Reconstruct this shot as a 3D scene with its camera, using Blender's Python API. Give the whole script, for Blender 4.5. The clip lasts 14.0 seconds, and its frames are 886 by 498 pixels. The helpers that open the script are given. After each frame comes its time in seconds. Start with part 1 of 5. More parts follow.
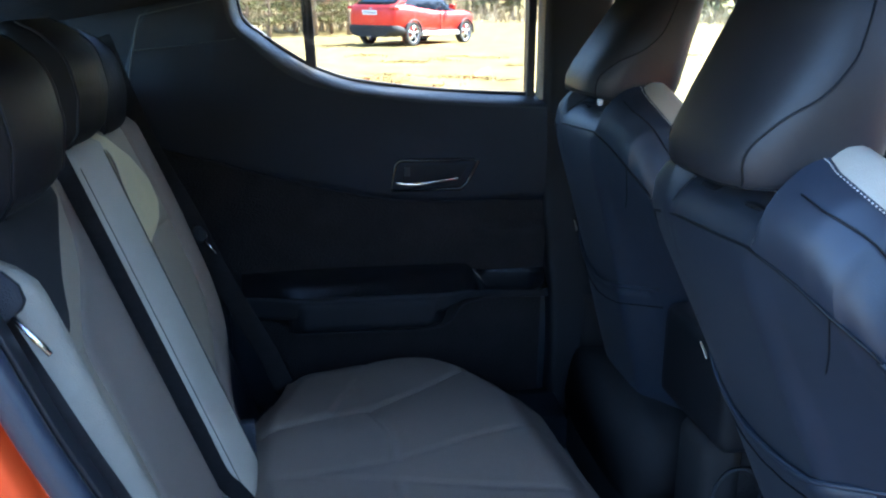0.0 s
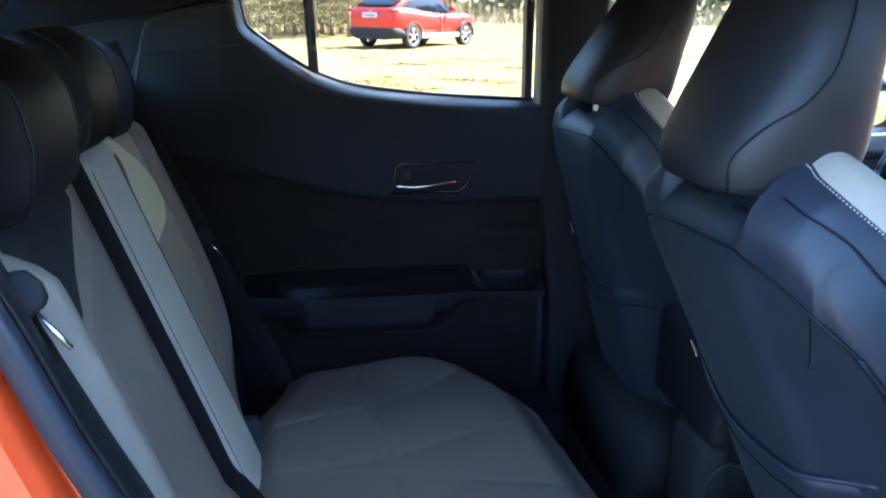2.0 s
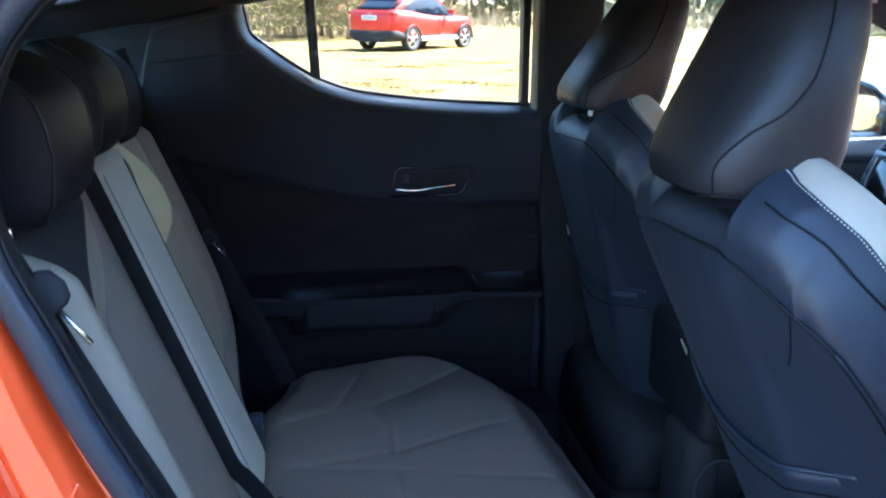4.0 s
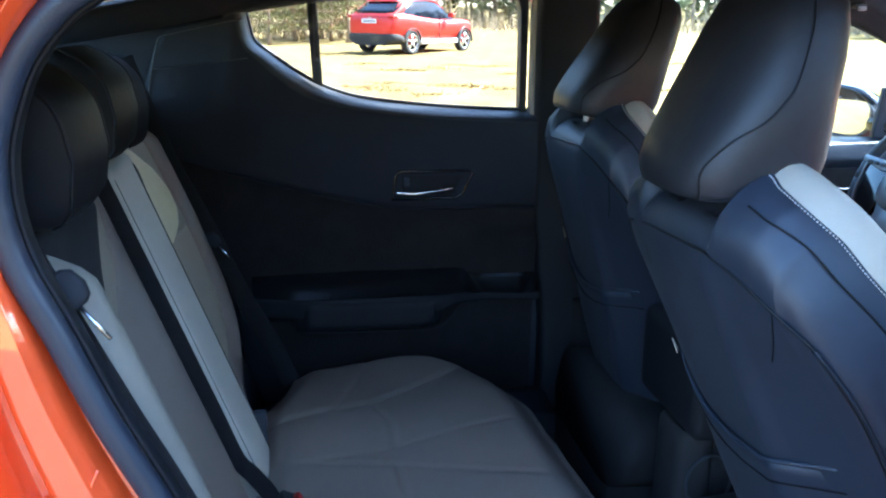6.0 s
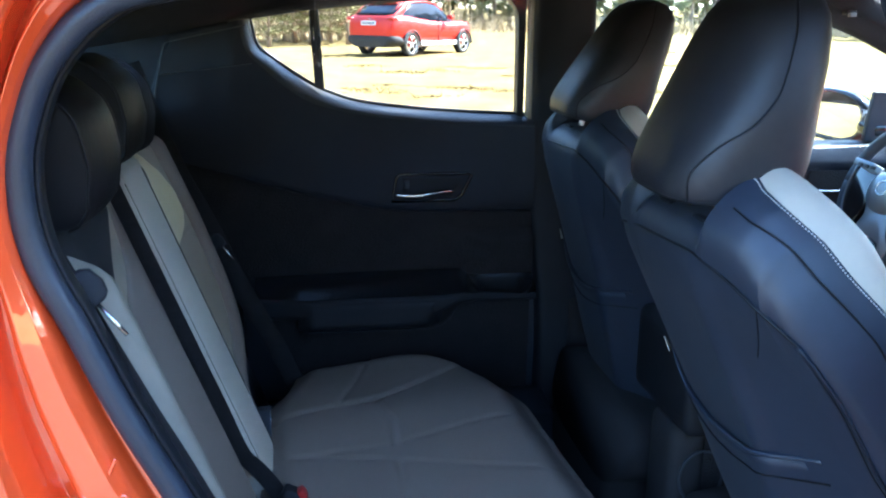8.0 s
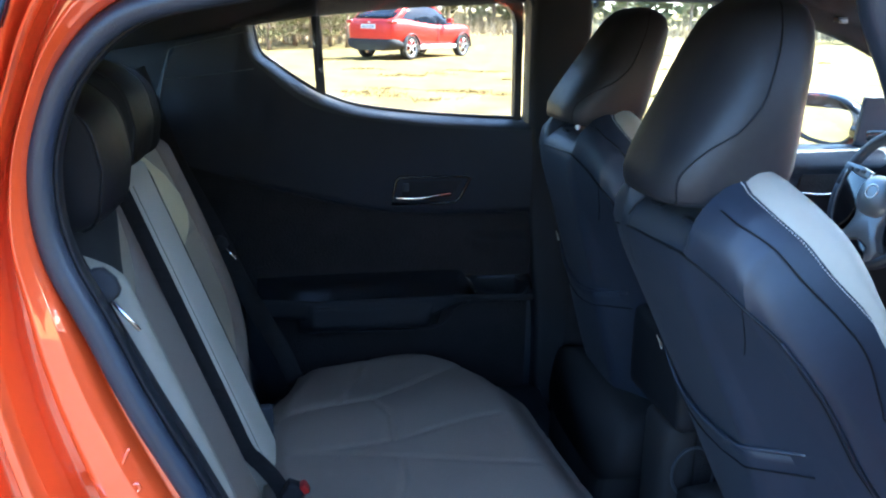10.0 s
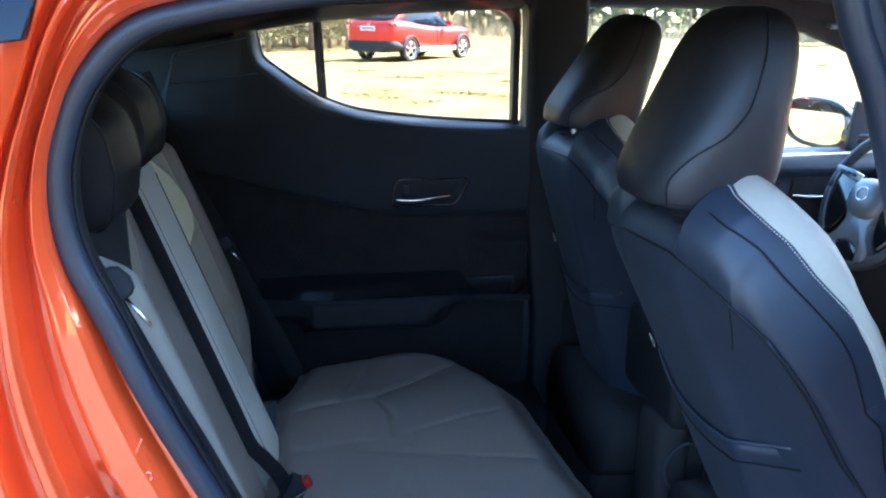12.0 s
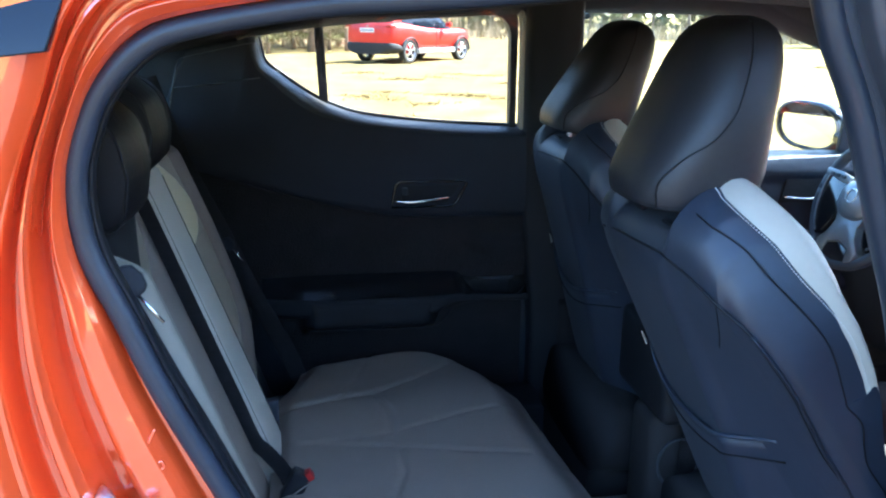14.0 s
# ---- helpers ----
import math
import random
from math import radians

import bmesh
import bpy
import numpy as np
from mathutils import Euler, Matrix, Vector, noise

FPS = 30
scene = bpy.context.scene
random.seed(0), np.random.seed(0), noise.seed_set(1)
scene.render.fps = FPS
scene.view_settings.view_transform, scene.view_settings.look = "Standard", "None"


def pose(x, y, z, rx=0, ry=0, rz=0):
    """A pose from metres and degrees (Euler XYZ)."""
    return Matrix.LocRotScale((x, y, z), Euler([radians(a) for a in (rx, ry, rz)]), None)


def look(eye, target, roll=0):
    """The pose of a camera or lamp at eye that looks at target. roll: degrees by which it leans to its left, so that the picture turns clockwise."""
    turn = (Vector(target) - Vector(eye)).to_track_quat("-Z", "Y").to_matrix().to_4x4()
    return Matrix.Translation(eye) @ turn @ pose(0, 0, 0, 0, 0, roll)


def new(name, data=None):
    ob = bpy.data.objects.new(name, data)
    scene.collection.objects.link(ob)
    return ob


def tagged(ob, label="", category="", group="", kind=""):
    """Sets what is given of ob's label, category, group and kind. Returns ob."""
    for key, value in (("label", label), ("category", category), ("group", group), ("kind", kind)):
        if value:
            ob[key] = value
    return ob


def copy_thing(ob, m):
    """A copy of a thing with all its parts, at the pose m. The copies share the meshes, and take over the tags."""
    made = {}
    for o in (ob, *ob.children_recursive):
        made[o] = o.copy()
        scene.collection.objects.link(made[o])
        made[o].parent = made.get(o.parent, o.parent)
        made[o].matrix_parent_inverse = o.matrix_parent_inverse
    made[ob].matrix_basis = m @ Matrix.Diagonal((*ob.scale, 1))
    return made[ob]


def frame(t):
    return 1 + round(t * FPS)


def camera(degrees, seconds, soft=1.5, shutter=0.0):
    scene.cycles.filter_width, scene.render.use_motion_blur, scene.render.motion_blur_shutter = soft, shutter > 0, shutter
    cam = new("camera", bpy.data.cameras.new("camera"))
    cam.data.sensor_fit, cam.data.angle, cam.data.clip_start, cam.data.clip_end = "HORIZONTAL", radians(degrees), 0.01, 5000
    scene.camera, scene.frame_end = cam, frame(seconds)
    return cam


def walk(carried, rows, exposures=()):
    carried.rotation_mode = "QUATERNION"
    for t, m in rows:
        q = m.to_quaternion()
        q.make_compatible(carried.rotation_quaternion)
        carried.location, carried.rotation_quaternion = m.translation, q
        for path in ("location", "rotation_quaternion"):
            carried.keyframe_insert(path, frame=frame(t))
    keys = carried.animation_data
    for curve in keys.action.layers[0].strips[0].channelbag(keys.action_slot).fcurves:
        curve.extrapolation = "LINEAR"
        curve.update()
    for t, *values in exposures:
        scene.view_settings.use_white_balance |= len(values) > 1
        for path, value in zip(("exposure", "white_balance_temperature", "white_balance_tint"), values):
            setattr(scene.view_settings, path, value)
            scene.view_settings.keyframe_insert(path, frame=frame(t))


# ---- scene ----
cam = camera(55.19, 14.0, soft=2.2)
# seconds, place in metres, turn in degrees
PATH = [
    (0.0, 0.0000, 0.0000, 1.3300, 73.485, -0.421, -9.000),
    (0.5, -0.0013, -0.0100, 1.3326, 73.515, -0.474, -8.984),
    (1.0, -0.0026, -0.0199, 1.3356, 73.548, -0.490, -8.996),
    (1.5, -0.0040, -0.0290, 1.3380, 73.588, -0.511, -8.997),
    (2.0, -0.0055, -0.0399, 1.3405, 73.631, -0.523, -9.003),
    (2.5, -0.0067, -0.0501, 1.3433, 73.679, -0.529, -9.013),
    (3.0, -0.0080, -0.0613, 1.3466, 73.704, -0.502, -9.033),
    (5.5, -0.0164, -0.1187, 1.3614, 73.925, -0.594, -9.073),
    (6.0, -0.0176, -0.1294, 1.3642, 73.961, -0.568, -9.066),
    (6.5, -0.0193, -0.1390, 1.3668, 73.974, -0.562, -9.064),
    (7.0, -0.0207, -0.1498, 1.3697, 74.013, -0.545, -9.078),
    (7.5, -0.0224, -0.1600, 1.3730, 74.018, -0.539, -9.097),
    (8.0, -0.0243, -0.1722, 1.3754, 74.067, -0.573, -9.114),
    (10.5, -0.0314, -0.2225, 1.3866, 74.285, -0.658, -9.151),
    (11.0, -0.0332, -0.2331, 1.3894, 74.306, -0.669, -9.156),
    (11.5, -0.0342, -0.2433, 1.3910, 74.355, -0.690, -9.166),
    (12.0, -0.0354, -0.2541, 1.3937, 74.374, -0.693, -9.174),
    (12.5, -0.0367, -0.2652, 1.3964, 74.399, -0.689, -9.157),
    (13.0, -0.0387, -0.2774, 1.3993, 74.427, -0.695, -9.185),
    (13.5, -0.0401, -0.2886, 1.4015, 74.471, -0.704, -9.207),
    (14.0, -0.0416, -0.2986, 1.4042, 74.474, -0.727, -9.229),
]
walk(cam, [(t, pose(x, y, z, rx, ry, rz)) for t, x, y, z, rx, ry, rz in PATH], exposures=[(0.0, 4.11, 5160, 6), (14.0, 4.11, 5160, 6)])

# ---- sky, sun, exposure ----
SUN_AZ, SUN_EL = 14.0, 46.0            # degrees from +x towards +y, and above the horizon
world = bpy.data.worlds.new("sky")
scene.world = world
world.use_nodes = True
_n = world.node_tree.nodes
_sky = _n.new("ShaderNodeTexSky")
_sky.sky_type = "NISHITA"
_sky.sun_disc = False
_sky.sun_elevation = radians(SUN_EL)
_sky.sun_rotation = radians(90 - SUN_AZ)
_n["Background"].inputs[1].default_value = 0.092
world.node_tree.links.new(_sky.outputs[0], _n["Background"].inputs[0])
_l = bpy.data.lights.new("sun", "SUN")
_l.energy, _l.angle, _l.color = 4.4, radians(0.6), (1.0, 0.93, 0.82)
_s = new("sun", _l)
_s.matrix_world = look((math.cos(radians(SUN_AZ)) * 30, math.sin(radians(SUN_AZ)) * 30, 30 * math.tan(radians(SUN_EL))), (0, 0, 0))

# ---- materials ----
MATS = {}


def mat(name, color, rough=0.5, metal=0.0, vary=0.15, scale=12.0, bump=0.0, bscale=400.0, coat=0.0, spec=0.5, rvary=0.1, hue2=None, voronoi=False, stretch=(1, 1, 1), sheen=0.0, coat_rough=0.03, coat_ior=1.5):
    """A principled surface with variation at two scales and a fine relief."""
    if name in MATS:
        return MATS[name]
    m = bpy.data.materials.new(name)
    m.use_nodes = True
    t, n, l = m.node_tree, m.node_tree.nodes, m.node_tree.links
    b = n["Principled BSDF"]
    tc = n.new("ShaderNodeTexCoord")
    mp = n.new("ShaderNodeMapping")
    mp.inputs["Scale"].default_value = stretch
    l.new(tc.outputs["Object"], mp.inputs[0])
    n1 = n.new("ShaderNodeTexNoise")
    n1.inputs["Scale"].default_value, n1.inputs["Detail"].default_value = scale, 5
    n2 = n.new("ShaderNodeTexNoise")
    n2.inputs["Scale"].default_value, n2.inputs["Detail"].default_value = scale * 14, 3
    l.new(mp.outputs[0], n1.inputs[0])
    l.new(mp.outputs[0], n2.inputs[0])
    add = n.new("ShaderNodeMath")
    add.operation = "MULTIPLY_ADD"
    l.new(n2.outputs[0], add.inputs[0])
    add.inputs[1].default_value = 0.35
    l.new(n1.outputs[0], add.inputs[2])
    mix = n.new("ShaderNodeMix")
    mix.data_type = "RGBA"
    c2 = hue2 or tuple(min(1, c * (1 + vary)) for c in color)
    c1 = tuple(c * (1 - vary) for c in color)
    mix.inputs[6].default_value, mix.inputs[7].default_value = (*c1, 1), (*c2, 1)
    ramp = n.new("ShaderNodeMapRange")
    ramp.inputs[1].default_value, ramp.inputs[2].default_value = 0.4, 0.95
    l.new(add.outputs[0], ramp.inputs[0])
    l.new(ramp.outputs[0], mix.inputs[0])
    l.new(mix.outputs[2], b.inputs["Base Color"])
    rr = n.new("ShaderNodeMapRange")
    rr.inputs[3].default_value, rr.inputs[4].default_value = max(0.02, rough - rvary), min(1, rough + rvary)
    l.new(n1.outputs[0], rr.inputs[0])
    l.new(rr.outputs[0], b.inputs["Roughness"])
    b.inputs["Metallic"].default_value = metal
    b.inputs["Coat Weight"].default_value = coat
    b.inputs["Coat Roughness"].default_value = coat_rough
    b.inputs["Coat IOR"].default_value = coat_ior
    b.inputs["Specular IOR Level"].default_value = spec
    b.inputs["Sheen Weight"].default_value = sheen
    if bump:
        bp = n.new("ShaderNodeBump")
        bp.inputs["Strength"].default_value, bp.inputs["Distance"].default_value = bump, 0.002
        tx = n.new("ShaderNodeTexVoronoi" if voronoi else "ShaderNodeTexNoise")
        tx.inputs["Scale"].default_value = bscale
        l.new(mp.outputs[0], tx.inputs[0])
        l.new(tx.outputs[0], bp.inputs["Height"])
        l.new(bp.outputs[0], b.inputs["Normal"])
    MATS[name] = m
    return m


def glass(name, tint=(0.9, 0.94, 0.92)):
    if name in MATS:
        return MATS[name]
    m = bpy.data.materials.new(name)
    m.use_nodes = True
    n, l = m.node_tree.nodes, m.node_tree.links
    n.remove(n["Principled BSDF"])
    tr, gl, fr, mx = n.new("ShaderNodeBsdfTransparent"), n.new("ShaderNodeBsdfGlossy"), n.new("ShaderNodeLayerWeight"), n.new("ShaderNodeMixShader")
    pw, ma = n.new("ShaderNodeMath"), n.new("ShaderNodeMath")
    pw.operation, ma.operation = "POWER", "MULTIPLY_ADD"
    tr.inputs[0].default_value = (*tint, 1)
    gl.inputs["Roughness"].default_value = 0.01
    pw.inputs[1].default_value, ma.inputs[1].default_value, ma.inputs[2].default_value = 5.0, 0.9, 0.03
    fr.inputs[0].default_value = 0.5
    l.new(fr.outputs[1], pw.inputs[0])
    l.new(pw.outputs[0], ma.inputs[0])
    l.new(ma.outputs[0], mx.inputs[0])
    l.new(tr.outputs[0], mx.inputs[1])
    l.new(gl.outputs[0], mx.inputs[2])
    l.new(mx.outputs[0], n["Material Output"].inputs[0])
    MATS[name] = m
    return m


LEATHER = mat("black_leather", (0.0180, 0.0235, 0.038), 0.48, vary=0.25, scale=5, bump=0.14, bscale=900, voronoi=True, rvary=0.05, spec=0.7, sheen=0.03)
LEATHER_SIDE = mat("dark_leather", (0.016, 0.0195, 0.029), 0.45, vary=0.2, scale=6, bump=0.4, bscale=800, voronoi=True, rvary=0.06)
PIPING = mat("black_piping", (0.0085, 0.009, 0.011), 0.5, spec=0.25, vary=0.2, scale=30)
THREAD = mat("pale_thread", (0.62, 0.60, 0.56), 0.8, vary=0.1, scale=60)
IVORY = mat("pale_leather", (0.477, 0.4284, 0.342), 0.45, vary=0.08, scale=6, bump=0.35, bscale=800, voronoi=True, rvary=0.05)
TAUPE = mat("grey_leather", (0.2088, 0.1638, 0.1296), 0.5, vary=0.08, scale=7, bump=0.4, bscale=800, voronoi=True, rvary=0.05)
IVORY2 = mat("warm_leather", (0.295, 0.240, 0.168), 0.48, vary=0.08, scale=7, bump=0.4, bscale=800, voronoi=True, rvary=0.05)
BOLSTER = mat("bolster_leather", (0.232, 0.207, 0.157), 0.45, vary=0.08, scale=7, bump=0.4, bscale=800, voronoi=True, rvary=0.05)
HEADREST = mat("matt_black_leather", (0.0117, 0.0113, 0.013), 0.46, spec=0.27, vary=0.25, scale=6, bump=0.2, bscale=800, voronoi=True, rvary=0.05)
TRIMLINE = mat("grey_trim_line", (0.07, 0.073, 0.08), 0.4, vary=0.3, scale=20)
FRONT_HEAD = mat("brownish_black_leather", (0.0235, 0.0235, 0.0275), 0.42, spec=0.40, vary=0.25, scale=6, bump=0.14, bscale=900, voronoi=True, rvary=0.05)
LIT_INSERT = mat("lit_insert_leather", (0.648, 0.54, 0.297), 0.36, vary=0.15, scale=9, bump=0.3, bscale=800, voronoi=True, rvary=0.05)
CHARCOAL = mat("charcoal_cloth", (0.027, 0.0252, 0.0252), 0.8, spec=0.27, vary=0.2, scale=20, bump=0.5, bscale=1200)
PLASTIC = mat("black_plastic", (0.0288, 0.0315, 0.0396), 0.5, spec=0.47, vary=0.2, scale=9, bump=0.45, bscale=700, voronoi=True)
SOFT = mat("soft_trim", (0.0112, 0.0144, 0.0225), 0.42, vary=0.25, scale=8, spec=0.36, bump=0.4, bscale=900, voronoi=True)
LEDGE = mat("ledge_trim", (0.018, 0.0207, 0.027), 0.40, spec=0.60, vary=0.2, scale=8, bump=0.3, bscale=900, voronoi=True)
INSERT = mat("textured_insert", (0.018, 0.0157, 0.0155), 0.7, spec=0.16, vary=0.3, scale=14, bump=0.9, bscale=260, voronoi=True)
ARMREST = mat("armrest_trim", (0.0126, 0.013, 0.0153), 0.5, spec=0.27, vary=0.25, scale=8, bump=0.4, bscale=800, voronoi=True)
PIANO = mat("gloss_black", (0.008, 0.008, 0.009), 0.12, vary=0.2, scale=6, coat=0.5, rvary=0.04)
PIANO2 = mat("dull_gloss_black", (0.010, 0.010, 0.011), 0.22, vary=0.2, scale=6, rvary=0.06)
PIANO3 = mat("satin_black", (0.045, 0.048, 0.058), 0.3, vary=0.15, scale=6, rvary=0.05)
PILLAR = mat("lit_frame_trim", (0.432, 0.396, 0.324), 0.5, vary=0.1, scale=10)
GREYPL = mat("silver_plastic", (0.19, 0.205, 0.225), 0.30, metal=0.4, vary=0.06, scale=10)
CARPET = mat("dark_carpet", (0.04, 0.04, 0.044), 0.95, vary=0.4, scale=60, bump=1.0, bscale=900, sheen=0.3)
LINER = mat("dark_headliner", (0.0153, 0.0162, 0.0207), 0.9, vary=0.2, scale=40, bump=0.6, bscale=1200)
RUBBER = mat("weather_rubber", (0.0205, 0.0255, 0.0375), 0.38, vary=0.15, scale=15, bump=0.2, bscale=500, rvary=0.05)
WEB = mat("belt_webbing", (0.0189, 0.0171, 0.0171), 0.6, spec=0.20, vary=0.3, scale=40, bump=0.8, bscale=600, stretch=(1, 1, 4))
ORANGE = mat("orange_paint", (0.83, 0.090, 0.015), 0.22, metal=0.2, vary=0.08, scale=3, bump=0.6, bscale=20, coat=1.0, rvary=0.03, coat_ior=2.2)
CHROME = mat("satin_chrome", (0.72, 0.72, 0.72), 0.22, metal=1.0, vary=0.08, scale=30)
STEEL = mat("zinc_steel", (0.62, 0.63, 0.66), 0.3, metal=1.0, vary=0.2, scale=40, bump=0.2, bscale=300)
REDPL = mat("red_button", (0.36, 0.012, 0.01), 0.4, vary=0.1)
GLASS = glass("clear_glass")
PRIVACY = glass("lightly_tinted_glass", (0.80, 0.795, 0.765))
DGLASS = mat("dark_glass", (0.008, 0.011, 0.018), 0.06, vary=0.1, spec=0.35, rvary=0.02)
MIRROR = mat("mirror_glass", (0.85, 0.85, 0.83), 0.03, metal=1.0, vary=0.02, rvary=0.01)
REDPAINT = mat("red_paint", (0.52, 0.026, 0.016), 0.42, metal=0.5, vary=0.08, scale=3, coat=0.3, coat_rough=0.2)
WHITEPL = mat("pale_plate", (0.72, 0.74, 0.76), 0.5, vary=0.05)
TYRE = mat("tyre_rubber", (0.02, 0.02, 0.021), 0.85, vary=0.2, scale=30)
ALLOY = mat("alloy_metal", (0.55, 0.56, 0.58), 0.3, metal=0.9, vary=0.1)
LAMP = mat("lamp_red", (0.4, 0.01, 0.01), 0.15, coat=1.0, vary=0.1)
DARK_GROUND = mat("dark_ground", (0.052, 0.043, 0.034), 0.95, spec=0.05, vary=0.35, scale=2.5, bump=0.8, bscale=60)
BARK = mat("pine_bark", (0.26, 0.19, 0.13), 0.9, spec=0.05, vary=0.5, scale=18, bump=1.0, bscale=60, stretch=(1, 1, 0.3))
NEEDLE = mat("pine_needles", (0.165, 0.155, 0.062), 0.8, spec=0.1, vary=0.4, scale=1.2)
BRUSH = mat("dry_brush", (0.36, 0.29, 0.19), 0.9, spec=0.05, vary=0.5, scale=0.8)
STRAW = mat("dry_grass", (0.165, 0.124, 0.050), 0.95, spec=0.0, vary=0.25, scale=1.1, hue2=(0.235, 0.183, 0.082))
STRAW2 = mat("straw_blades", (0.20, 0.145, 0.062), 0.9, spec=0.0, vary=0.35, scale=1.1)
SILVER = mat("reflection_silver", (0.55, 0.55, 0.56), 0.35, metal=0.4, vary=0.05)


# ---- helpers for meshes ----
def obj(name, bm, material, smooth=True):
    me = bpy.data.meshes.new(name)
    if smooth:
        for f in bm.faces:
            f.smooth = True
    bm.to_mesh(me)
    bm.free()
    me.materials.append(material)
    return new(name, me)


def part(name, bm, material, parent, label="", smooth=True, sharp=None):
    ob = obj(name, bm, material, smooth)
    ob.parent = parent
    if sharp:
        ob.data.set_sharp_from_angle(angle=radians(sharp))
    if label:
        ob["label"] = label
    return ob


def thing(name, at, label, category, group="", kind=""):
    e = new(name)
    e.location = at
    e.empty_display_size = 0.05
    bpy.context.view_layer.update()
    return tagged(e, label, category, group, kind)


def put(name, bm, material, parent, label="", smooth=True, sharp=None):
    """A part whose mesh is given in world metres."""
    o = parent.location
    for v in bm.verts:
        v.co -= o
    return part(name, bm, material, parent, label, smooth, sharp)


def lone(name, bm, material, label, category, kind="", group="", smooth=True, sharp=None):
    ob = obj(name, bm, material, smooth)
    if sharp:
        ob.data.set_sharp_from_angle(angle=radians(sharp))
    return tagged(ob, label, category, group, kind)


def lerp_table(tab, x):
    """Smooth value from a short table of (x, value)."""
    if x <= tab[0][0]:
        return tab[0][1]
    for (a, va), (b, vb) in zip(tab, tab[1:]):
        if x <= b:
            f = (x - a) / (b - a)
            return va + (vb - va) * f
    return tab[-1][1]


def spline(pts, n):
    """n points along a Catmull-Rom curve through pts, evenly spaced."""
    pts = [Vector(p) for p in pts]
    q = [2 * pts[0] - pts[1], *pts, 2 * pts[-1] - pts[-2]]
    out = []
    for i in range(1, len(q) - 2):
        a, b, c, d = q[i - 1:i + 3]
        for k in range(16):
            t = k / 16
            out.append(0.5 * (2 * b + (c - a) * t + (2 * a - 5 * b + 4 * c - d) * t * t + (3 * b - a - 3 * c + d) * t ** 3))
    out.append(pts[-1])
    acc = [0.0]
    for a, b in zip(out, out[1:]):
        acc.append(acc[-1] + (b - a).length)
    res, j = [], 0
    for k in range(n):
        s = acc[-1] * k / (n - 1)
        while j < len(acc) - 2 and acc[j + 1] < s:
            j += 1
        f = (s - acc[j]) / max(1e-9, acc[j + 1] - acc[j])
        res.append(out[j].lerp(out[j + 1], f))
    return res


def ring_mesh(loops, closed=True, caps=True):
    """Skin a row of loops."""
    bm = bmesh.new()
    rows = [[bm.verts.new(p) for p in lp] for lp in loops]
    n = len(rows[0])
    for a, b in zip(rows, rows[1:]):
        for i in range(n if closed else n - 1):
            j = (i + 1) % n
            bm.faces.new((a[i], a[j], b[j], b[i]))
    if caps and closed:
        bm.faces.new(rows[0][::-1])
        bm.faces.new(rows[-1])
    bmesh.ops.recalc_face_normals(bm, faces=bm.faces)
    return bm


def sweep(path, prof, up=(0, 0, 1), caps=True):
    """Sweep a closed profile [(side, up)] along path; up gives its turn."""
    up = Vector(up)
    loops = []
    for i, p in enumerate(path):
        t = (path[min(i + 1, len(path) - 1)] - path[max(i - 1, 0)]).normalized()
        s = t.cross(up)
        s = s.normalized() if s.length > 1e-4 else Vector((1, 0, 0))
        u = s.cross(t).normalized()
        loops.append([p + s * a + u * b for a, b in prof])
    return ring_mesh(loops, True, caps)


def circle(r, n=10, r2=None):
    r2 = r2 or r
    return [(r * math.cos(2 * math.pi * k / n), r2 * math.sin(2 * math.pi * k / n)) for k in range(n)]


def rrect(w, h, r, n=3):
    """A rounded rectangle as a profile."""
    out = []
    for cx, cy, a0 in ((w / 2 - r, h / 2 - r, 0), (-w / 2 + r, h / 2 - r, 90), (-w / 2 + r, -h / 2 + r, 180), (w / 2 - r, -h / 2 + r, 270)):
        for k in range(n + 1):
            a = radians(a0 + 90 * k / n)
            out.append((cx + r * math.cos(a), cy + r * math.sin(a)))
    return out


def tube(pts, r, n=40, sides=8, up=(0, 0, 1)):
    return sweep(spline(pts, n), circle(r, sides), up)


def box(x0, x1, y0, y1, z0, z1, bev=0.004, seg=2):
    bm = bmesh.new()
    bmesh.ops.create_cube(bm, size=1)
    for v in bm.verts:
        v.co = ((x0 + x1) / 2 + v.co.x * (x1 - x0), (y0 + y1) / 2 + v.co.y * (y1 - y0), (z0 + z1) / 2 + v.co.z * (z1 - z0))
    if bev:
        bmesh.ops.bevel(bm, geom=bm.edges[:], offset=bev, segments=seg, affect="EDGES", profile=0.6)
    return bm


def grid(fn, us, vs, thick=None):
    """A surface fn(u, v); with thick (a vector) it becomes a closed slab."""
    bm = bmesh.new()
    top = [[bm.verts.new(fn(u, v)) for v in vs] for u in us]
    for a, b in zip(top, top[1:]):
        for i in range(len(vs) - 1):
            bm.faces.new((a[i], b[i], b[i + 1], a[i + 1]))
    if thick is not None:
        th = Vector(thick)
        low = [[bm.verts.new(v.co + th) for v in r] for r in top]
        for a, b in zip(low, low[1:]):
            for i in range(len(vs) - 1):
                bm.faces.new((a[i], a[i + 1], b[i + 1], b[i]))
        edge = [(i, 0) for i in range(len(us))] + [(len(us) - 1, j) for j in range(1, len(vs))] + [(i, len(vs) - 1) for i in range(len(us) - 2, -1, -1)] + [(0, j) for j in range(len(vs) - 2, 0, -1)]
        for (i, j), (k, m) in zip(edge, edge[1:] + edge[:1]):
            bm.faces.new((top[i][j], low[i][j], low[k][m], top[k][m]))
    bmesh.ops.recalc_face_normals(bm, faces=bm.faces)
    return bm


def span(a, b, n):
    return [a + (b - a) * k / (n - 1) for k in range(n)]


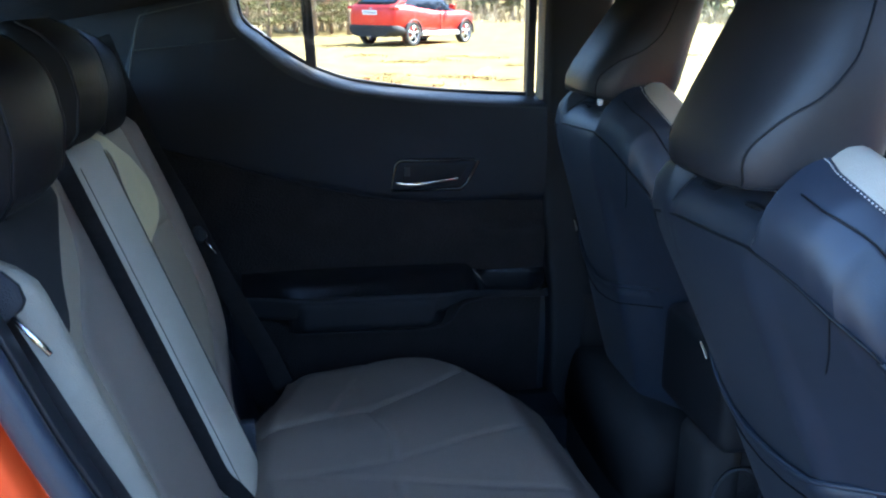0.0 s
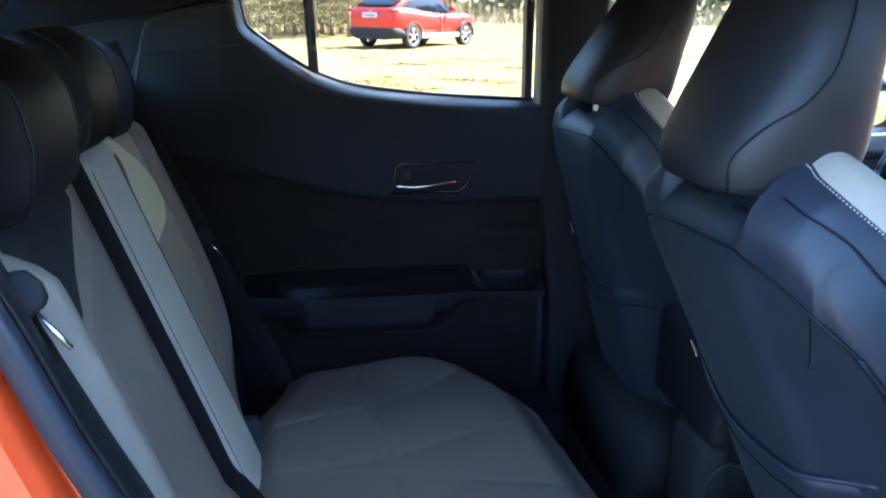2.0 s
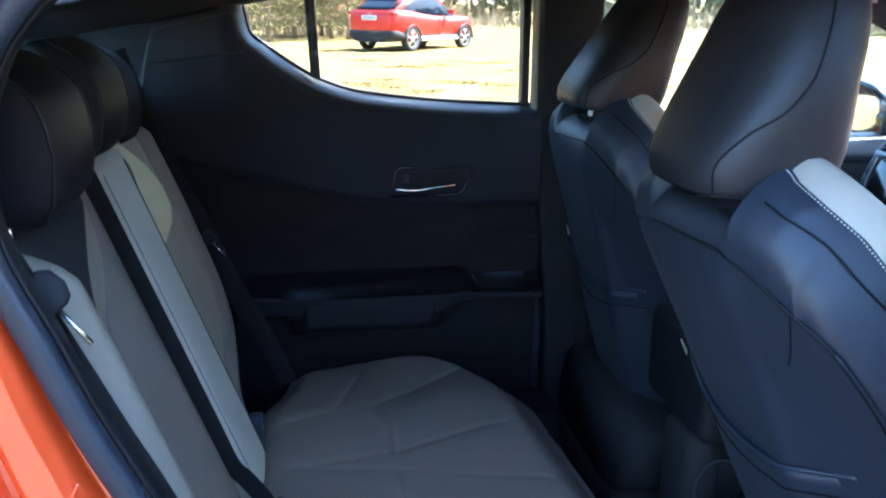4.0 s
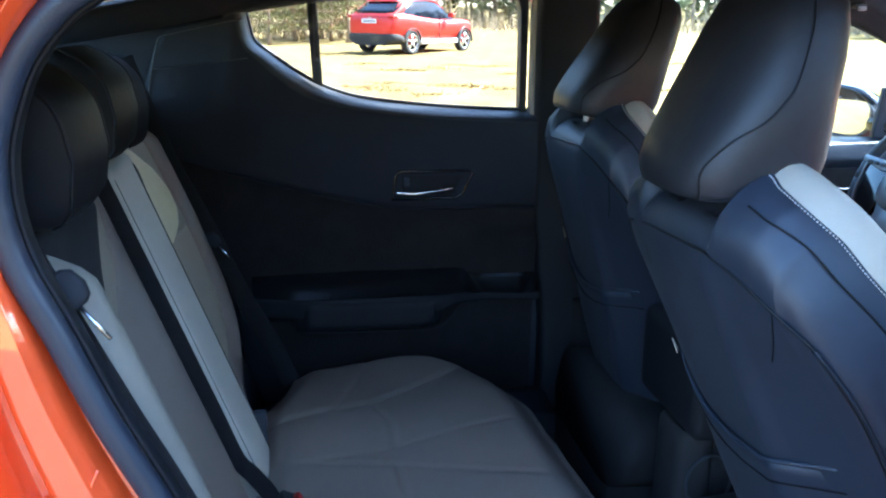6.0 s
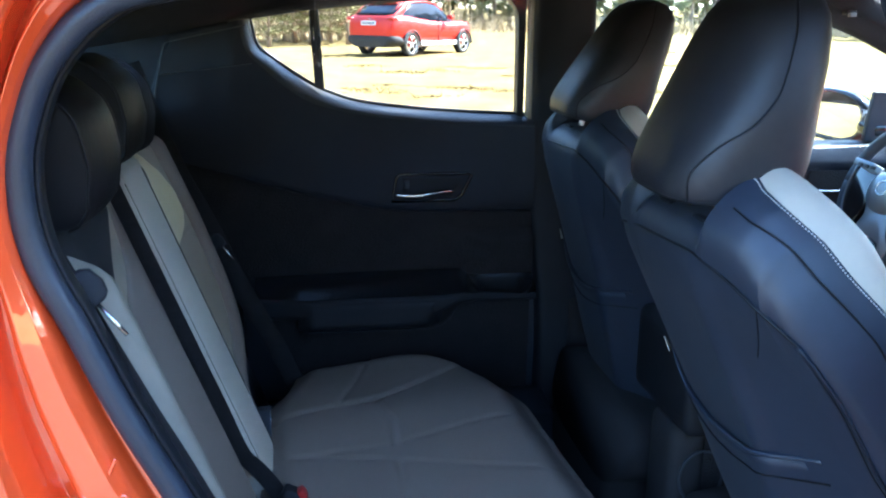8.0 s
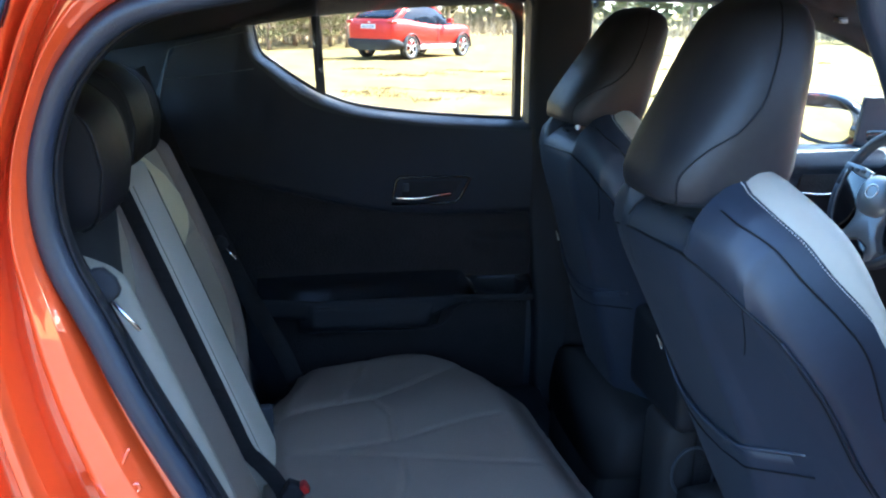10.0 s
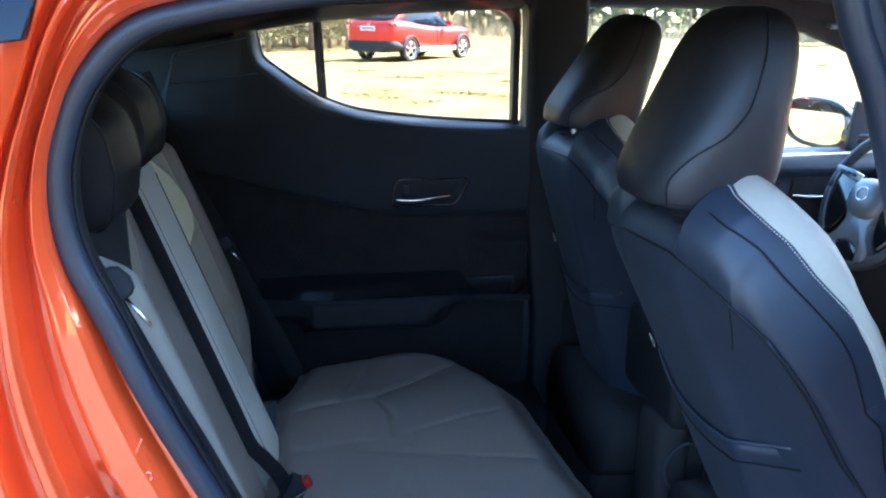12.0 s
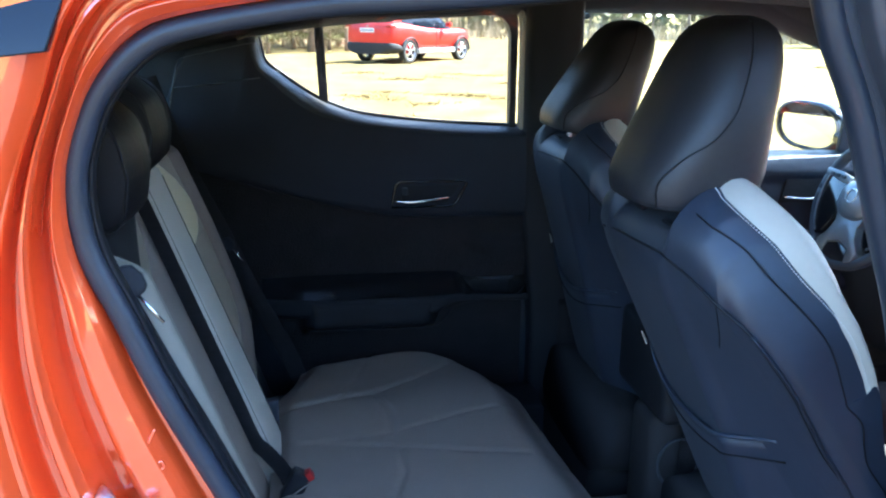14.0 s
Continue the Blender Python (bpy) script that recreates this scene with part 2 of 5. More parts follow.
def bell(x, w):
    return math.exp(-(x / w) ** 2)


def step(a, b, x):
    t = min(1, max(0, (x - a) / (b - a)))
    return t * t * (3 - 2 * t)


def join(*bms):
    """One bmesh out of several."""
    out = bmesh.new()
    for b in bms:
        me = bpy.data.meshes.new("t")
        b.to_mesh(me)
        b.free()
        out.from_mesh(me)
        bpy.data.meshes.remove(me)
    return out


def loop_slab(outline, axis, v0, v1, bev=0.0):
    """A flat outline [(a, b)] drawn out along one axis from v0 to v1 (axis y: a = x, b = z)."""
    bm = bmesh.new()
    f = (lambda a, b, v: (a, v, b)) if axis == "y" else (lambda a, b, v: (v, a, b)) if axis == "x" else (lambda a, b, v: (a, b, v))
    lo = [bm.verts.new(f(a, b, v0)) for a, b in outline]
    hi = [bm.verts.new(f(a, b, v1)) for a, b in outline]
    n = len(lo)
    bm.faces.new(lo)
    bm.faces.new(hi[::-1])
    for i in range(n):
        bm.faces.new((lo[i], hi[i], hi[(i + 1) % n], lo[(i + 1) % n]))
    bmesh.ops.recalc_face_normals(bm, faces=bm.faces)
    if bev:
        bmesh.ops.bevel(bm, geom=bm.edges[:], offset=bev, segments=2, affect="EDGES", profile=0.6)
    return bm


YC = 1.27      # the car's middle line; x runs forwards, y from the open door to the far side

# ---- ground and distance ----
def ground_z(x, y):
    d = max(0.0, math.hypot(x - 0.5, y - 1.3) - 4.0)
    k = min(1, d / 8)
    if k <= 0:
        return 0.0
    tuft = max(0, noise.noise((x * 0.9, y * 0.9, 5.0)))
    return k * (0.05 * noise.noise((x * 0.35, y * 0.35, 3.1)) + 0.025 * noise.noise((x * 1.7, y * 1.7, 1.0)) + 0.07 * tuft * abs(noise.noise((x * 5, y * 5, 2.0))) + 0.02 * noise.noise((x * 4, y * 4, 7.0)))


def build_ground():
    bm = bmesh.new()
    rad = [0, 1.5, 3, 4, 5, 6] + [6 * 1.02 ** k for k in range(1, 140)] + [150, 300, 800, 2500]
    rows = []
    for r in rad:
        rows.append([bm.verts.new((0.5 + r * math.cos(a), 1.3 + r * math.sin(a), ground_z(0.5 + r * math.cos(a), 1.3 + r * math.sin(a)) if r < 120 else 0)) for a in [2 * math.pi * k / 540 for k in range(540)]] if r else [bm.verts.new((0.5, 1.3, 0))])
    for i in range(540):
        bm.faces.new((rows[0][0], rows[1][i], rows[1][(i + 1) % 540]))
    for a, b in zip(rows[1:], rows[2:]):
        for i in range(540):
            bm.faces.new((a[i], b[i], b[(i + 1) % 540], a[(i + 1) % 540]))
    return lone("ground", bm, STRAW, "dry yellow grass meadow around the parked cars", "ground", "structure")


build_ground()


def track(u, v):
    """Unseen dark strip of ground under the car, added to cut the light bounced up, with two shallow ruts."""
    x = -30 + 60 * u
    y = -1.1 + 5.4 * v + 0.5 * math.sin(0.35 * x)
    rut = 0.010 * (bell(v + 0.33, 0.10) + bell(v - 0.33, 0.10))
    return Vector((x, y, 0.016 + ground_z(x, y) - rut - 0.05 * step(0.8, 1.0, abs(v)) + 0.004 * noise.noise((x * 3, y * 3, 0))))


lone("track", grid(track, span(0, 1, 240), span(-1, 1, 48)), DARK_GROUND, "unseen dark ground strip under the car, added to cut bounced light", "track", "structure")

# ---- the front seats ----
SX, SY = 0.0, 0.908


def seat_base(z):
    k = z - 1.06
    return 0.449 + (0.49 * (-k) if k < 0 else 0.0) + (0.34 * k if k > 0 else 0.0) + 0.010 * bell(k, 0.03)


def seat_back_x(v, z):
    """The rear face of the backrest: its edges wrap forwards, and the collar under the head restraint is hollow."""
    a = abs(v)
    if v < 0:                # the side nearer the open door is turned further forwards
        wrap = lerp_table([(0.45, 0.82), (0.736, 0.78), (0.813, 0.66), (0.904, 0.58), (0.99, 0.41), (1.03, 0.33), (1.2, 0.30)], z) * max(0.0, a - 0.085) * step(0.07, 0.125, a)
        wrap += 0.014 * step(1.055, 1.10, z) * ((a - 0.085) / 0.115 - 1) * step(0.095, 0.113, a)
    else:
        wrap = lerp_table([(0.9, 0.060), (1.0, 0.055), (1.08, 0.035), (1.2, 0.012)], z) * (a / 0.25) ** 4
    rim = 0.024 * (1 - math.sqrt(max(0, 1 - min(1, max(0, (a - 0.212) / 0.0385)) ** 2)))
    dip = 0.70 * max(0.0, z - 1.080) * step(0.116, 0.098, a)
    return seat_base(z) + wrap + rim + dip - 0.006 * bell(a - 0.15, 0.05) * step(1.04, 1.1, z)


def seat_top(v):
    return lerp_table([(0, 1.116), (0.094, 1.119), (0.106, 1.172), (0.115, 1.175), (0.14, 1.163), (0.17, 1.146), (0.20, 1.112), (0.22, 1.072), (0.235, 1.024), (0.244, 0.985), (0.25, 0.905)], abs(v))


def seat_round(v):
    """How far below its top the backrest begins to round over."""
    return lerp_table([(0.09, 0.010), (0.11, 0.060)], abs(v))


def seat_crest(v):
    """Where the dark back meets the pale front."""
    return lerp_table([(0, 0.53), (0.09, 0.532), (0.11, 0.532), (0.14, 0.530), (0.17, 0.542), (0.20, 0.577), (0.22, 0.607), (0.235, 0.655), (0.244, 0.688), (0.25, 0.722)], abs(v))


def seat_front_x(v, z):
    """The front face: pale side bolsters stand proud of the middle."""
    a = abs(v)
    edge = lerp_table([(0.45, 0.83), (0.7, 0.785), (0.85, 0.742), (0.93, 0.712), (0.98, 0.684), (1.04, 0.636), (1.10, 0.583), (1.15, 0.54), (1.2, 0.52)], z)
    bulge = lerp_table([(0.86, 0.010), (0.93, 0.022), (1.0, 0.034), (1.05, 0.052), (1.1, 0.06)], z) * (1 - max(0, (a - 0.175) / 0.075) ** 2) - 0.07 * step(0.13, 0.07, a)
    return max(edge + bulge, seat_back_x(v, z) + 0.05)


def seat_loop(v, n=26):
    zt, zb = seat_top(v), 0.40
    pts = []
    zs = [zb + (zt - zb) * (1 - (1 - k / (n - 1)) ** 1.7) for k in range(n)]

    def pair(z):
        b, f = seat_back_x(v, z), seat_front_x(v, z)
        ka = max(0, (z - (zt - seat_round(v))) / seat_round(v), ((zb + 0.035) - z) / 0.035)
        kb = max(0, (z - (zt - 0.06)) / 0.06, ((zb + 0.035) - z) / 0.035)
        c = min(max(seat_crest(v), b + 0.008), f - 0.012)
        return c - (c - b) * math.sqrt(max(0, 1 - ka * ka)), c + (f - c) * math.sqrt(max(0, 1 - kb * kb))
    for z in zs:
        pts.append(Vector((pair(z)[0], SY + v, z)))
    for z in zs[::-1][1:-1]:
        kb = min(1, max(0, (z - (zt - 0.06)) / 0.06))
        pts.append(Vector((pair(z)[1], SY + v, z + 0.056 * kb * math.sqrt(1 - kb * kb) * step(0.08, 0.11, abs(v)))))
    return pts


def on_back(v, z, off=0.0):
    return Vector((seat_back_x(v, z) - off, SY + v, z))


def head_sharp(z):
    """How square the head restraint is at a height."""
    return 4.0 if z < 1.16 else max(3.0, 4.0 - (z - 1.16) / 0.1)


def head_loop(z, cx, dx, hw, n=48):
    e = head_sharp(z)
    out = []
    for k in range(n):
        a = 2 * math.pi * k / n
        c, s = math.cos(a), math.sin(a)
        out.append(Vector((cx + dx * math.copysign(abs(c) ** (2 / e), c), SY + hw * math.copysign(abs(s) ** (2 / e), s) * (1 + 0.10 * c), z)))
    return out


def build_front_seat():
    seat = thing("front_seat", (0.75, SY, 0.0), "black leather front seat with pale bolsters and white stitching", "car seat", "front seats")
    n = 26
    vs = [0.25 * math.sin(math.pi / 2 * k / 24) for k in range(-24, 25)]
    loops = [seat_loop(v, n) for v in vs]

    def shell(i0, i1, j0, j1):
        bm = bmesh.new()
        rows = [[bm.verts.new(loops[i][j % len(loops[0])]) for j in range(j0, j1 + 1)] for i in range(i0, i1 + 1)]
        for a, b in zip(rows, rows[1:]):
            for k in range(len(a) - 1):
                bm.faces.new((a[k], b[k], b[k + 1], a[k + 1]))
        bmesh.ops.recalc_face_normals(bm, faces=bm.faces)
        return bm
    fine = [seat_loop(0.25 * math.sin(math.pi / 2 * k / 72), n) for k in range(-72, 73)]
    dark = bmesh.new()
    rows = [[dark.verts.new(lp[j]) for j in range(n)] for lp in fine]
    for a, b in zip(rows, rows[1:]):
        for k in range(n - 1):
            dark.faces.new((a[k], b[k], b[k + 1], a[k + 1]))
    skins = [dark]
    put("seat_bolster", shell(0, 17, n - 1, 2 * n - 2), IVORY, seat, "pale leather bolster")
    put("seat_bolster", shell(31, 48, n - 1, 2 * n - 2), IVORY, seat, "pale leather bolster")
    put("backrest_centre", shell(17, 31, n - 1, 2 * n - 2), TAUPE, seat, "grey leather centre panel")
    for i, s in ((0, -1), (48, 1)):
        lp = loops[i]
        bm = bmesh.new()
        mid = []
        for k in range(n):
            a, b = lp[k], lp[(2 * n - 2 - k) % len(lp)]
            mid.append([bm.verts.new(a.lerp(b, f) + Vector((0, s * 0.005 * math.sin(math.pi * f) ** 2, 0))) for f in (0, 0.08, 0.25, 0.5, 0.75, 0.92, 1)])
        for a, b in zip(mid, mid[1:]):
            for k in range(6):
                bm.faces.new((a[k], a[k + 1], b[k + 1], b[k]))
        bmesh.ops.remove_doubles(bm, verts=bm.verts, dist=1e-5)
        bmesh.ops.recalc_face_normals(bm, faces=bm.faces)
        skins.append(bm)
        # piping between the two dark panels, below the stitched edge
        order = range(15, -1, -1) if s < 0 else range(33, 49)
        line = []
        for k in order:
            v = vs[k]
            zt = seat_top(v)
            b = seat_back_x(v, zt - 0.03)
            c = max(seat_crest(v), b + 0.008)
            q = min(0.88, 0.040 / (c - b))
            line.append(Vector((c - (c - b) * q - 0.0008, SY + v + s * 0.0008, zt - 0.06 * (1 - math.sqrt(1 - q * q)) + 0.0006)))
        for k in range(n - 7, 6, -2):
            a, b = lp[k], lp[(2 * n - 2 - k) % len(lp)]
            w = max(0.25, 1 - 0.034 / max(0.04, (b - a).length))
            line.append(a.lerp(b, w) + Vector((0, s * 0.005 * math.sin(math.pi * w) ** 2, 0)))
        put("seam", tube(line, 0.0014, 120, 6, (0, 1, 0)), PIPING, seat)
    hull = join(*skins)
    bmesh.ops.remove_doubles(hull, verts=hull.verts, dist=2e-4)
    bmesh.ops.recalc_face_normals(hull, faces=hull.faces)
    soft_verts = [v for v in hull.verts if not v.is_boundary and v.co.z > 0.62 and abs(v.co.y - SY) > 0.2]
    for _ in range(9):
        bmesh.ops.smooth_vert(hull, verts=soft_verts, factor=0.5, use_axis_x=True, use_axis_y=True, use_axis_z=True)
    put("backrest_shell", hull, LEATHER, seat, "black leather backrest", sharp=34)
    # seams on the rear face
    collar = [(0.228, 0.98), (0.213, 1.012), (0.19, 1.042), (0.165, 1.052), (0.08, 1.066), (0.0, 1.070), (-0.09, 1.075), (-0.110, 1.072), (-0.15, 1.055), (-0.193, 1.029), (-0.228, 0.989), (-0.2285, 0.95), (-0.2285, 0.90), (-0.2285, 0.813), (-0.2285, 0.736), (-0.2285, 0.55)]
    put("seam", tube([on_back(v, z, 0.0004) for v, z in collar], 0.0021, 110, 6), PIPING, seat)
    put("seam", tube([on_back(v, z, 0.0) for v, z in ((-0.192, 1.029), (-0.181, 1.003), (-0.167, 0.975), (-0.152, 0.948))], 0.0011, 30, 6), PIPING, seat)
    side = [on_back(v, z, 0.0) for v, z in ((0.10, 1.081), (0.100, 1.10), (0.096, 1.13), (0.092, 1.15))]
    put("seam", tube(side, 0.0011, 24, 6), PIPING, seat)

    # rear map pocket
    def pocket_top(v):
        return lerp_table([(-0.24, 0.84), (-0.18, 0.803), (-0.082, 0.772), (0.0, 0.755), (0.06, 0.752), (0.12, 0.765), (0.2, 0.82), (0.24, 0.86)], v)

    def pocket(u, w):
        z = 0.42 + (pocket_top(u) - 0.42) * w
        return on_back(u, z, -0.003 + (0.004 + 0.012 * math.sin(math.pi * min(1, w * 0.8 + 0.2)) + 0.006 * w) * max(0.0, 1 - (abs(u - 0.025) / 0.194) ** 3))
    put("map_pocket", grid(pocket, span(-0.17, 0.22, 32), span(0, 1, 18), (0.012, 0, 0)), LEATHER, seat, "sagging leather map pocket")
    put("pocket_hem", tube([pocket(u, 1) + Vector((-0.001, 0, 0)) for u in span(-0.17, 0.22, 14)], 0.0038, 60, 8), LEATHER, seat)
    put("pocket_seam", tube([pocket(u, 1) + Vector((-0.002 + 0.016, 0, -0.036)) for u in span(-0.172, 0.2, 14)], 0.0014, 60, 6), PIPING, seat)
    lining = [[on_back(v, z, 0.010 + d) for v, z, d in ((0.196 - w, zz, 0), (0.196 + w, zz, 0), (0.196 + w, zz, 0.002), (0.196 - w, zz, 0.002))] for w, zz in ((0.011, 0.815), (0.002, 0.838))]
    put("pocket_lining", ring_mesh(lining), IVORY, seat, "pale lining at the pocket corner", smooth=False)
    put("zip_seam", sweep(spline([on_back(v, z, 0.001) for v, z in ((-0.2265, 0.992), (-0.231, 0.95), (-0.2315, 0.90), (-0.2315, 0.813), (-0.2315, 0.736), (-0.2315, 0.55))], 40), rrect(0.011, 0.004, 0.0015), (1, 0, 0)), LEATHER_SIDE, seat)

    # cushion and its base
    def cush(u, w):
        a = 2 * math.pi * w
        k = 1 - max(0, (u - 0.9) / 0.1) ** 2 * 0.4
        c, s = math.cos(a), math.sin(a)
        return Vector((0.66 + 0.48 * u, SY + 0.245 * k * math.copysign(abs(c) ** 0.5, c), 0.44 + 0.05 * u + 0.10 * k * math.copysign(abs(s) ** 0.6, s)))
    put("seat_cushion", ring_mesh([[cush(u, w / 28) for w in range(28)] for u in span(0, 1, 14)]), CHARCOAL, seat, "dark cushion side")
    put("seat_base", box(0.66, 1.08, SY - 0.20, SY + 0.20, 0.26, 0.38, 0.02), CHARCOAL, seat)
    # stitching along the pale panels
    for s in (-1, 1):
        idx = list(range(17, -1, -1)) if s < 0 else list(range(31, 49))
        ridge = []
        for i in idx:
            v = vs[i]
            zt = seat_top(v)
            c = max(seat_crest(v), seat_back_x(v, zt - 0.03) + 0.008)
            q = min(0.6, 0.006 / (c - seat_back_x(v, zt - 0.03)))
            ridge.append(Vector((c - 0.0062, SY + v + s * 0.0006, zt - 0.06 * (1 - math.sqrt(1 - q * q)) + 0.0014)))
        path = spline(ridge, 170)
        dash = [sweep([path[k], path[k].lerp(path[k + 1], 0.5), path[k + 1]], circle(0.0009, 5), (1, 0, 0)) for k in range(0, 168, 2)]
        put("stitching", join(*dash), THREAD, seat, "white contrast stitching")
    # head restraint
    hs = [(1.137, 0.5197, 0.0733, 0.096), (1.1375, 0.520, 0.0798, 0.1016), (1.140, 0.5203, 0.0849, 0.1064), (1.147, 0.5215, 0.0884, 0.1104), (1.166, 0.5227, 0.0918, 0.1136), (1.19, 0.5289, 0.0907, 0.1184), (1.23, 0.539, 0.0831, 0.1233),
          (1.27, 0.5499, 0.0755, 0.1226), (1.31, 0.562, 0.069, 0.117), (1.345, 0.571, 0.063, 0.108), (1.372, 0.578, 0.055, 0.098), (1.390, 0.582, 0.044, 0.086), (1.401, 0.584, 0.030, 0.068), (1.407, 0.585, 0.013, 0.044)]
    put("head_restraint", ring_mesh([head_loop(*h) for h in hs]), FRONT_HEAD, seat, "tapered black leather head restraint")
    for s in (-1, 1):
        def hp(z, a):
            cx, dx, hw = [lerp_table([(h[0], h[k]) for h in hs], z) for k in (1, 2, 3)]
            c, si, e = math.cos(a), math.sin(a), head_sharp(z)
            return Vector((cx + (dx + 0.0005) * math.copysign(abs(c) ** (2 / e), c), SY + s * (hw + 0.0005) * abs(si) ** (2 / e) * (1 + 0.10 * c), z))
        line = [hp(z, radians(a)) for z, a in ((1.139, 131), (1.147, 130), (1.168, 132), (1.185, 131), (1.213, 118), (1.237, 101), (1.26, 95), (1.285, 92), (1.345, 92), (1.389, 95), (1.401, 96))]
        put("seam", tube(line, 0.0016, 70, 6), PIPING, seat)
        put("post", tube([(0.52, SY + s * 0.055, 1.06), (0.515, SY + s * 0.055, 1.160)], 0.006, 4, 10, (1, 0, 0)), STEEL, seat, "steel post")
        put("post_guide", box(0.485, 0.54, SY + s * 0.055 - 0.02, SY + s * 0.055 + 0.02, 1.100, 1.112, 0.004), ARMREST, seat)
    under = [hp_ for hp_ in head_loop(1.1385, 0.520, 0.0825, 0.1045)]
    put("seam", tube([*under, under[0]], 0.0012, 90, 6), PIPING, seat)
    return seat


near_seat = build_front_seat()
far_seat = copy_thing(near_seat, pose(0.6445, SY + 0.741, -0.0217, 0, 9.6, 0))
tagged(near_seat, "black leather passenger seat with pale bolsters and map pocket")
tagged(far_seat, "black leather driver seat set further forward, pale bolsters")

# ---- the rear bench ----
bench = thing("rear_seat", (-0.1, YC, 0.3), "pale and grey leather rear bench with three head restraints", "car seat")


def fold(y):
    """Distance from the middle line: the bench is alike on both sides."""
    return abs(y - YC)


def front_edge(y):
    return lerp_table([(0.0, 0.455), (0.13, 0.456), (0.22, 0.458), (0.32, 0.442), (0.40, 0.409), (0.46, 0.352), (0.51, 0.27), (0.54, 0.175), (0.555, 0.07)], fold(y)) + 0.04 * (YC - y) / 0.5


def back_edge(y):
    return -0.125 + 0.06 * step(0.2, 0.5, fold(y)) + 0.06 * step(0.47, 0.54, fold(y))


def cushion_z(x, y):
    d = fold(y)
    z = 0.560 - 0.014 * bell(d - 0.36, 0.13) + 0.010 * step(0.1, 0.35, x)
    fx, bx = front_edge(y), back_edge(y)
    z -= 0.045 * step(fx - 0.10, fx, x) ** 2.2
    z -= 0.045 * step(0.42, 0.56, d) ** 1.9
    z -= 0.02 * step(bx + 0.06, bx, x) ** 2
    z -= 0.024 * step(0.22, 0.5, d) * step(0.20, -0.05, x)
    return z


def seam_depth(x, y):
    d = fold(y)
    inner = 0.02 + lerp_table([(-0.12, -0.03), (0.125, 0.01), (0.286, 0.066), (0.41, 0.095)], x)
    outer = lerp_table([(-0.12, 0.155), (0.0, 0.205), (0.10, 0.232), (0.2, 0.305), (0.314, 0.39), (0.4, 0.43)], x)
    g = 0.0032 * bell(d - outer, 0.006) + 0.0028 * bell(d - inner, 0.006)
    if inner < d < outer:
        g += 0.0034 * bell(x - lerp_table([(0.0, 0.126), (0.13, 0.130), (0.24, 0.095)], d), 0.007)
    if d > outer:
        g += 0.003 * bell(x - (0.04 + 0.30 * (d - 0.27)), 0.007)
    g -= 0.004 * math.sin(min(1, max(0, (d - inner) / max(0.01, outer - inner))) * math.pi) + 0.003 * step(outer, outer + 0.03, d)
    return g


def cush_pt(u, v):
    y = YC + 0.552 * math.sin(v * math.pi / 2)
    fx, bx = front_edge(y), back_edge(y)
    if 0 <= u <= 1:
        x = bx + (fx - bx) * u
        return Vector((x, y, cushion_z(x, y) - seam_depth(x, y)))
    if u > 1:
        k = u - 1
        return Vector((fx + 0.012 * math.sin(k * math.pi) - 0.10 * k * k, YC + (y - YC) * (1 - 0.03 * k), cushion_z(fx, y) - 0.25 * k))
    k = -u
    return Vector((bx - 0.01 * k, y, cushion_z(bx, y) - 0.12 * k))


put("cushion", grid(cush_pt, [-1, -0.3] + span(0, 1, 120) + [1.04, 1.1, 1.2, 1.4, 1.7, 2.0], span(-1, 1, 220)), TAUPE, bench, "grey leather bench cushion with seams")


def back_x(z, lift=0.0):
    return -0.140 - 0.365 * (z - 0.55) + lift


def outer_lift(d, z, s):
    """How far the outer backrests stand proud, by distance d from the middle line; the near bolster is the fuller."""
    if s < 0:
        edge = 0.572
        lift = 0.10 * step(0.46, 0.535, d) - 0.010 * bell(d - 0.25, 0.1)
    else:
        edge = lerp_table([(0.45, 0.17), (0.58, 0.25), (0.62, 0.31), (0.65, 0.355), (0.69, 0.41), (0.73, 0.445), (0.78, 0.468), (0.92, 0.480), (1.0, 0.470), (1.13, 0.45)], z)
        lift = 0.006 * step(edge - 0.10, edge - 0.035, d) - 0.018 * bell(d - 0.25, 0.1)
    if s < 0 and d > edge - 0.03:
        lift -= 0.10 * ((d - edge + 0.03) / 0.045) ** 2
    if s > 0 and d > edge - 0.015:
        lift -= 0.09 * ((d - edge + 0.015) / 0.04) ** 2
    return lift, edge


def insert_half(z):
    """The dark insert below the head restraint: its inner and outer edges."""
    return lerp_table([(0.935, 0.34), (0.95, 0.27), (1.0, 0.215), (1.08, 0.115)], z), lerp_table([(0.935, 0.34), (0.95, 0.36), (1.0, 0.385), (1.13, 0.40)], z)


def leaf_edge(z):
    """Outer edge of the cream patch that stands in for light on the far backrest's insert."""
    return lerp_table([(0.905, 0.11), (0.912, 0.22), (0.92, 0.29), (0.935, 0.335), (0.96, 0.365), (1.0, 0.370), (1.05, 0.335), (1.10, 0.265), (1.14, 0.19)], z)


def centre_cut(z):
    """Edge of the grey centre panel, by distance from the middle line."""
    return lerp_table([(0.45, 0.275), (0.774, 0.256), (0.853, 0.249), (0.905, 0.254), (0.925, 0.238), (0.985, 0.152), (1.025, 0.120), (1.1, 0.09), (1.2, 0.085)], z)


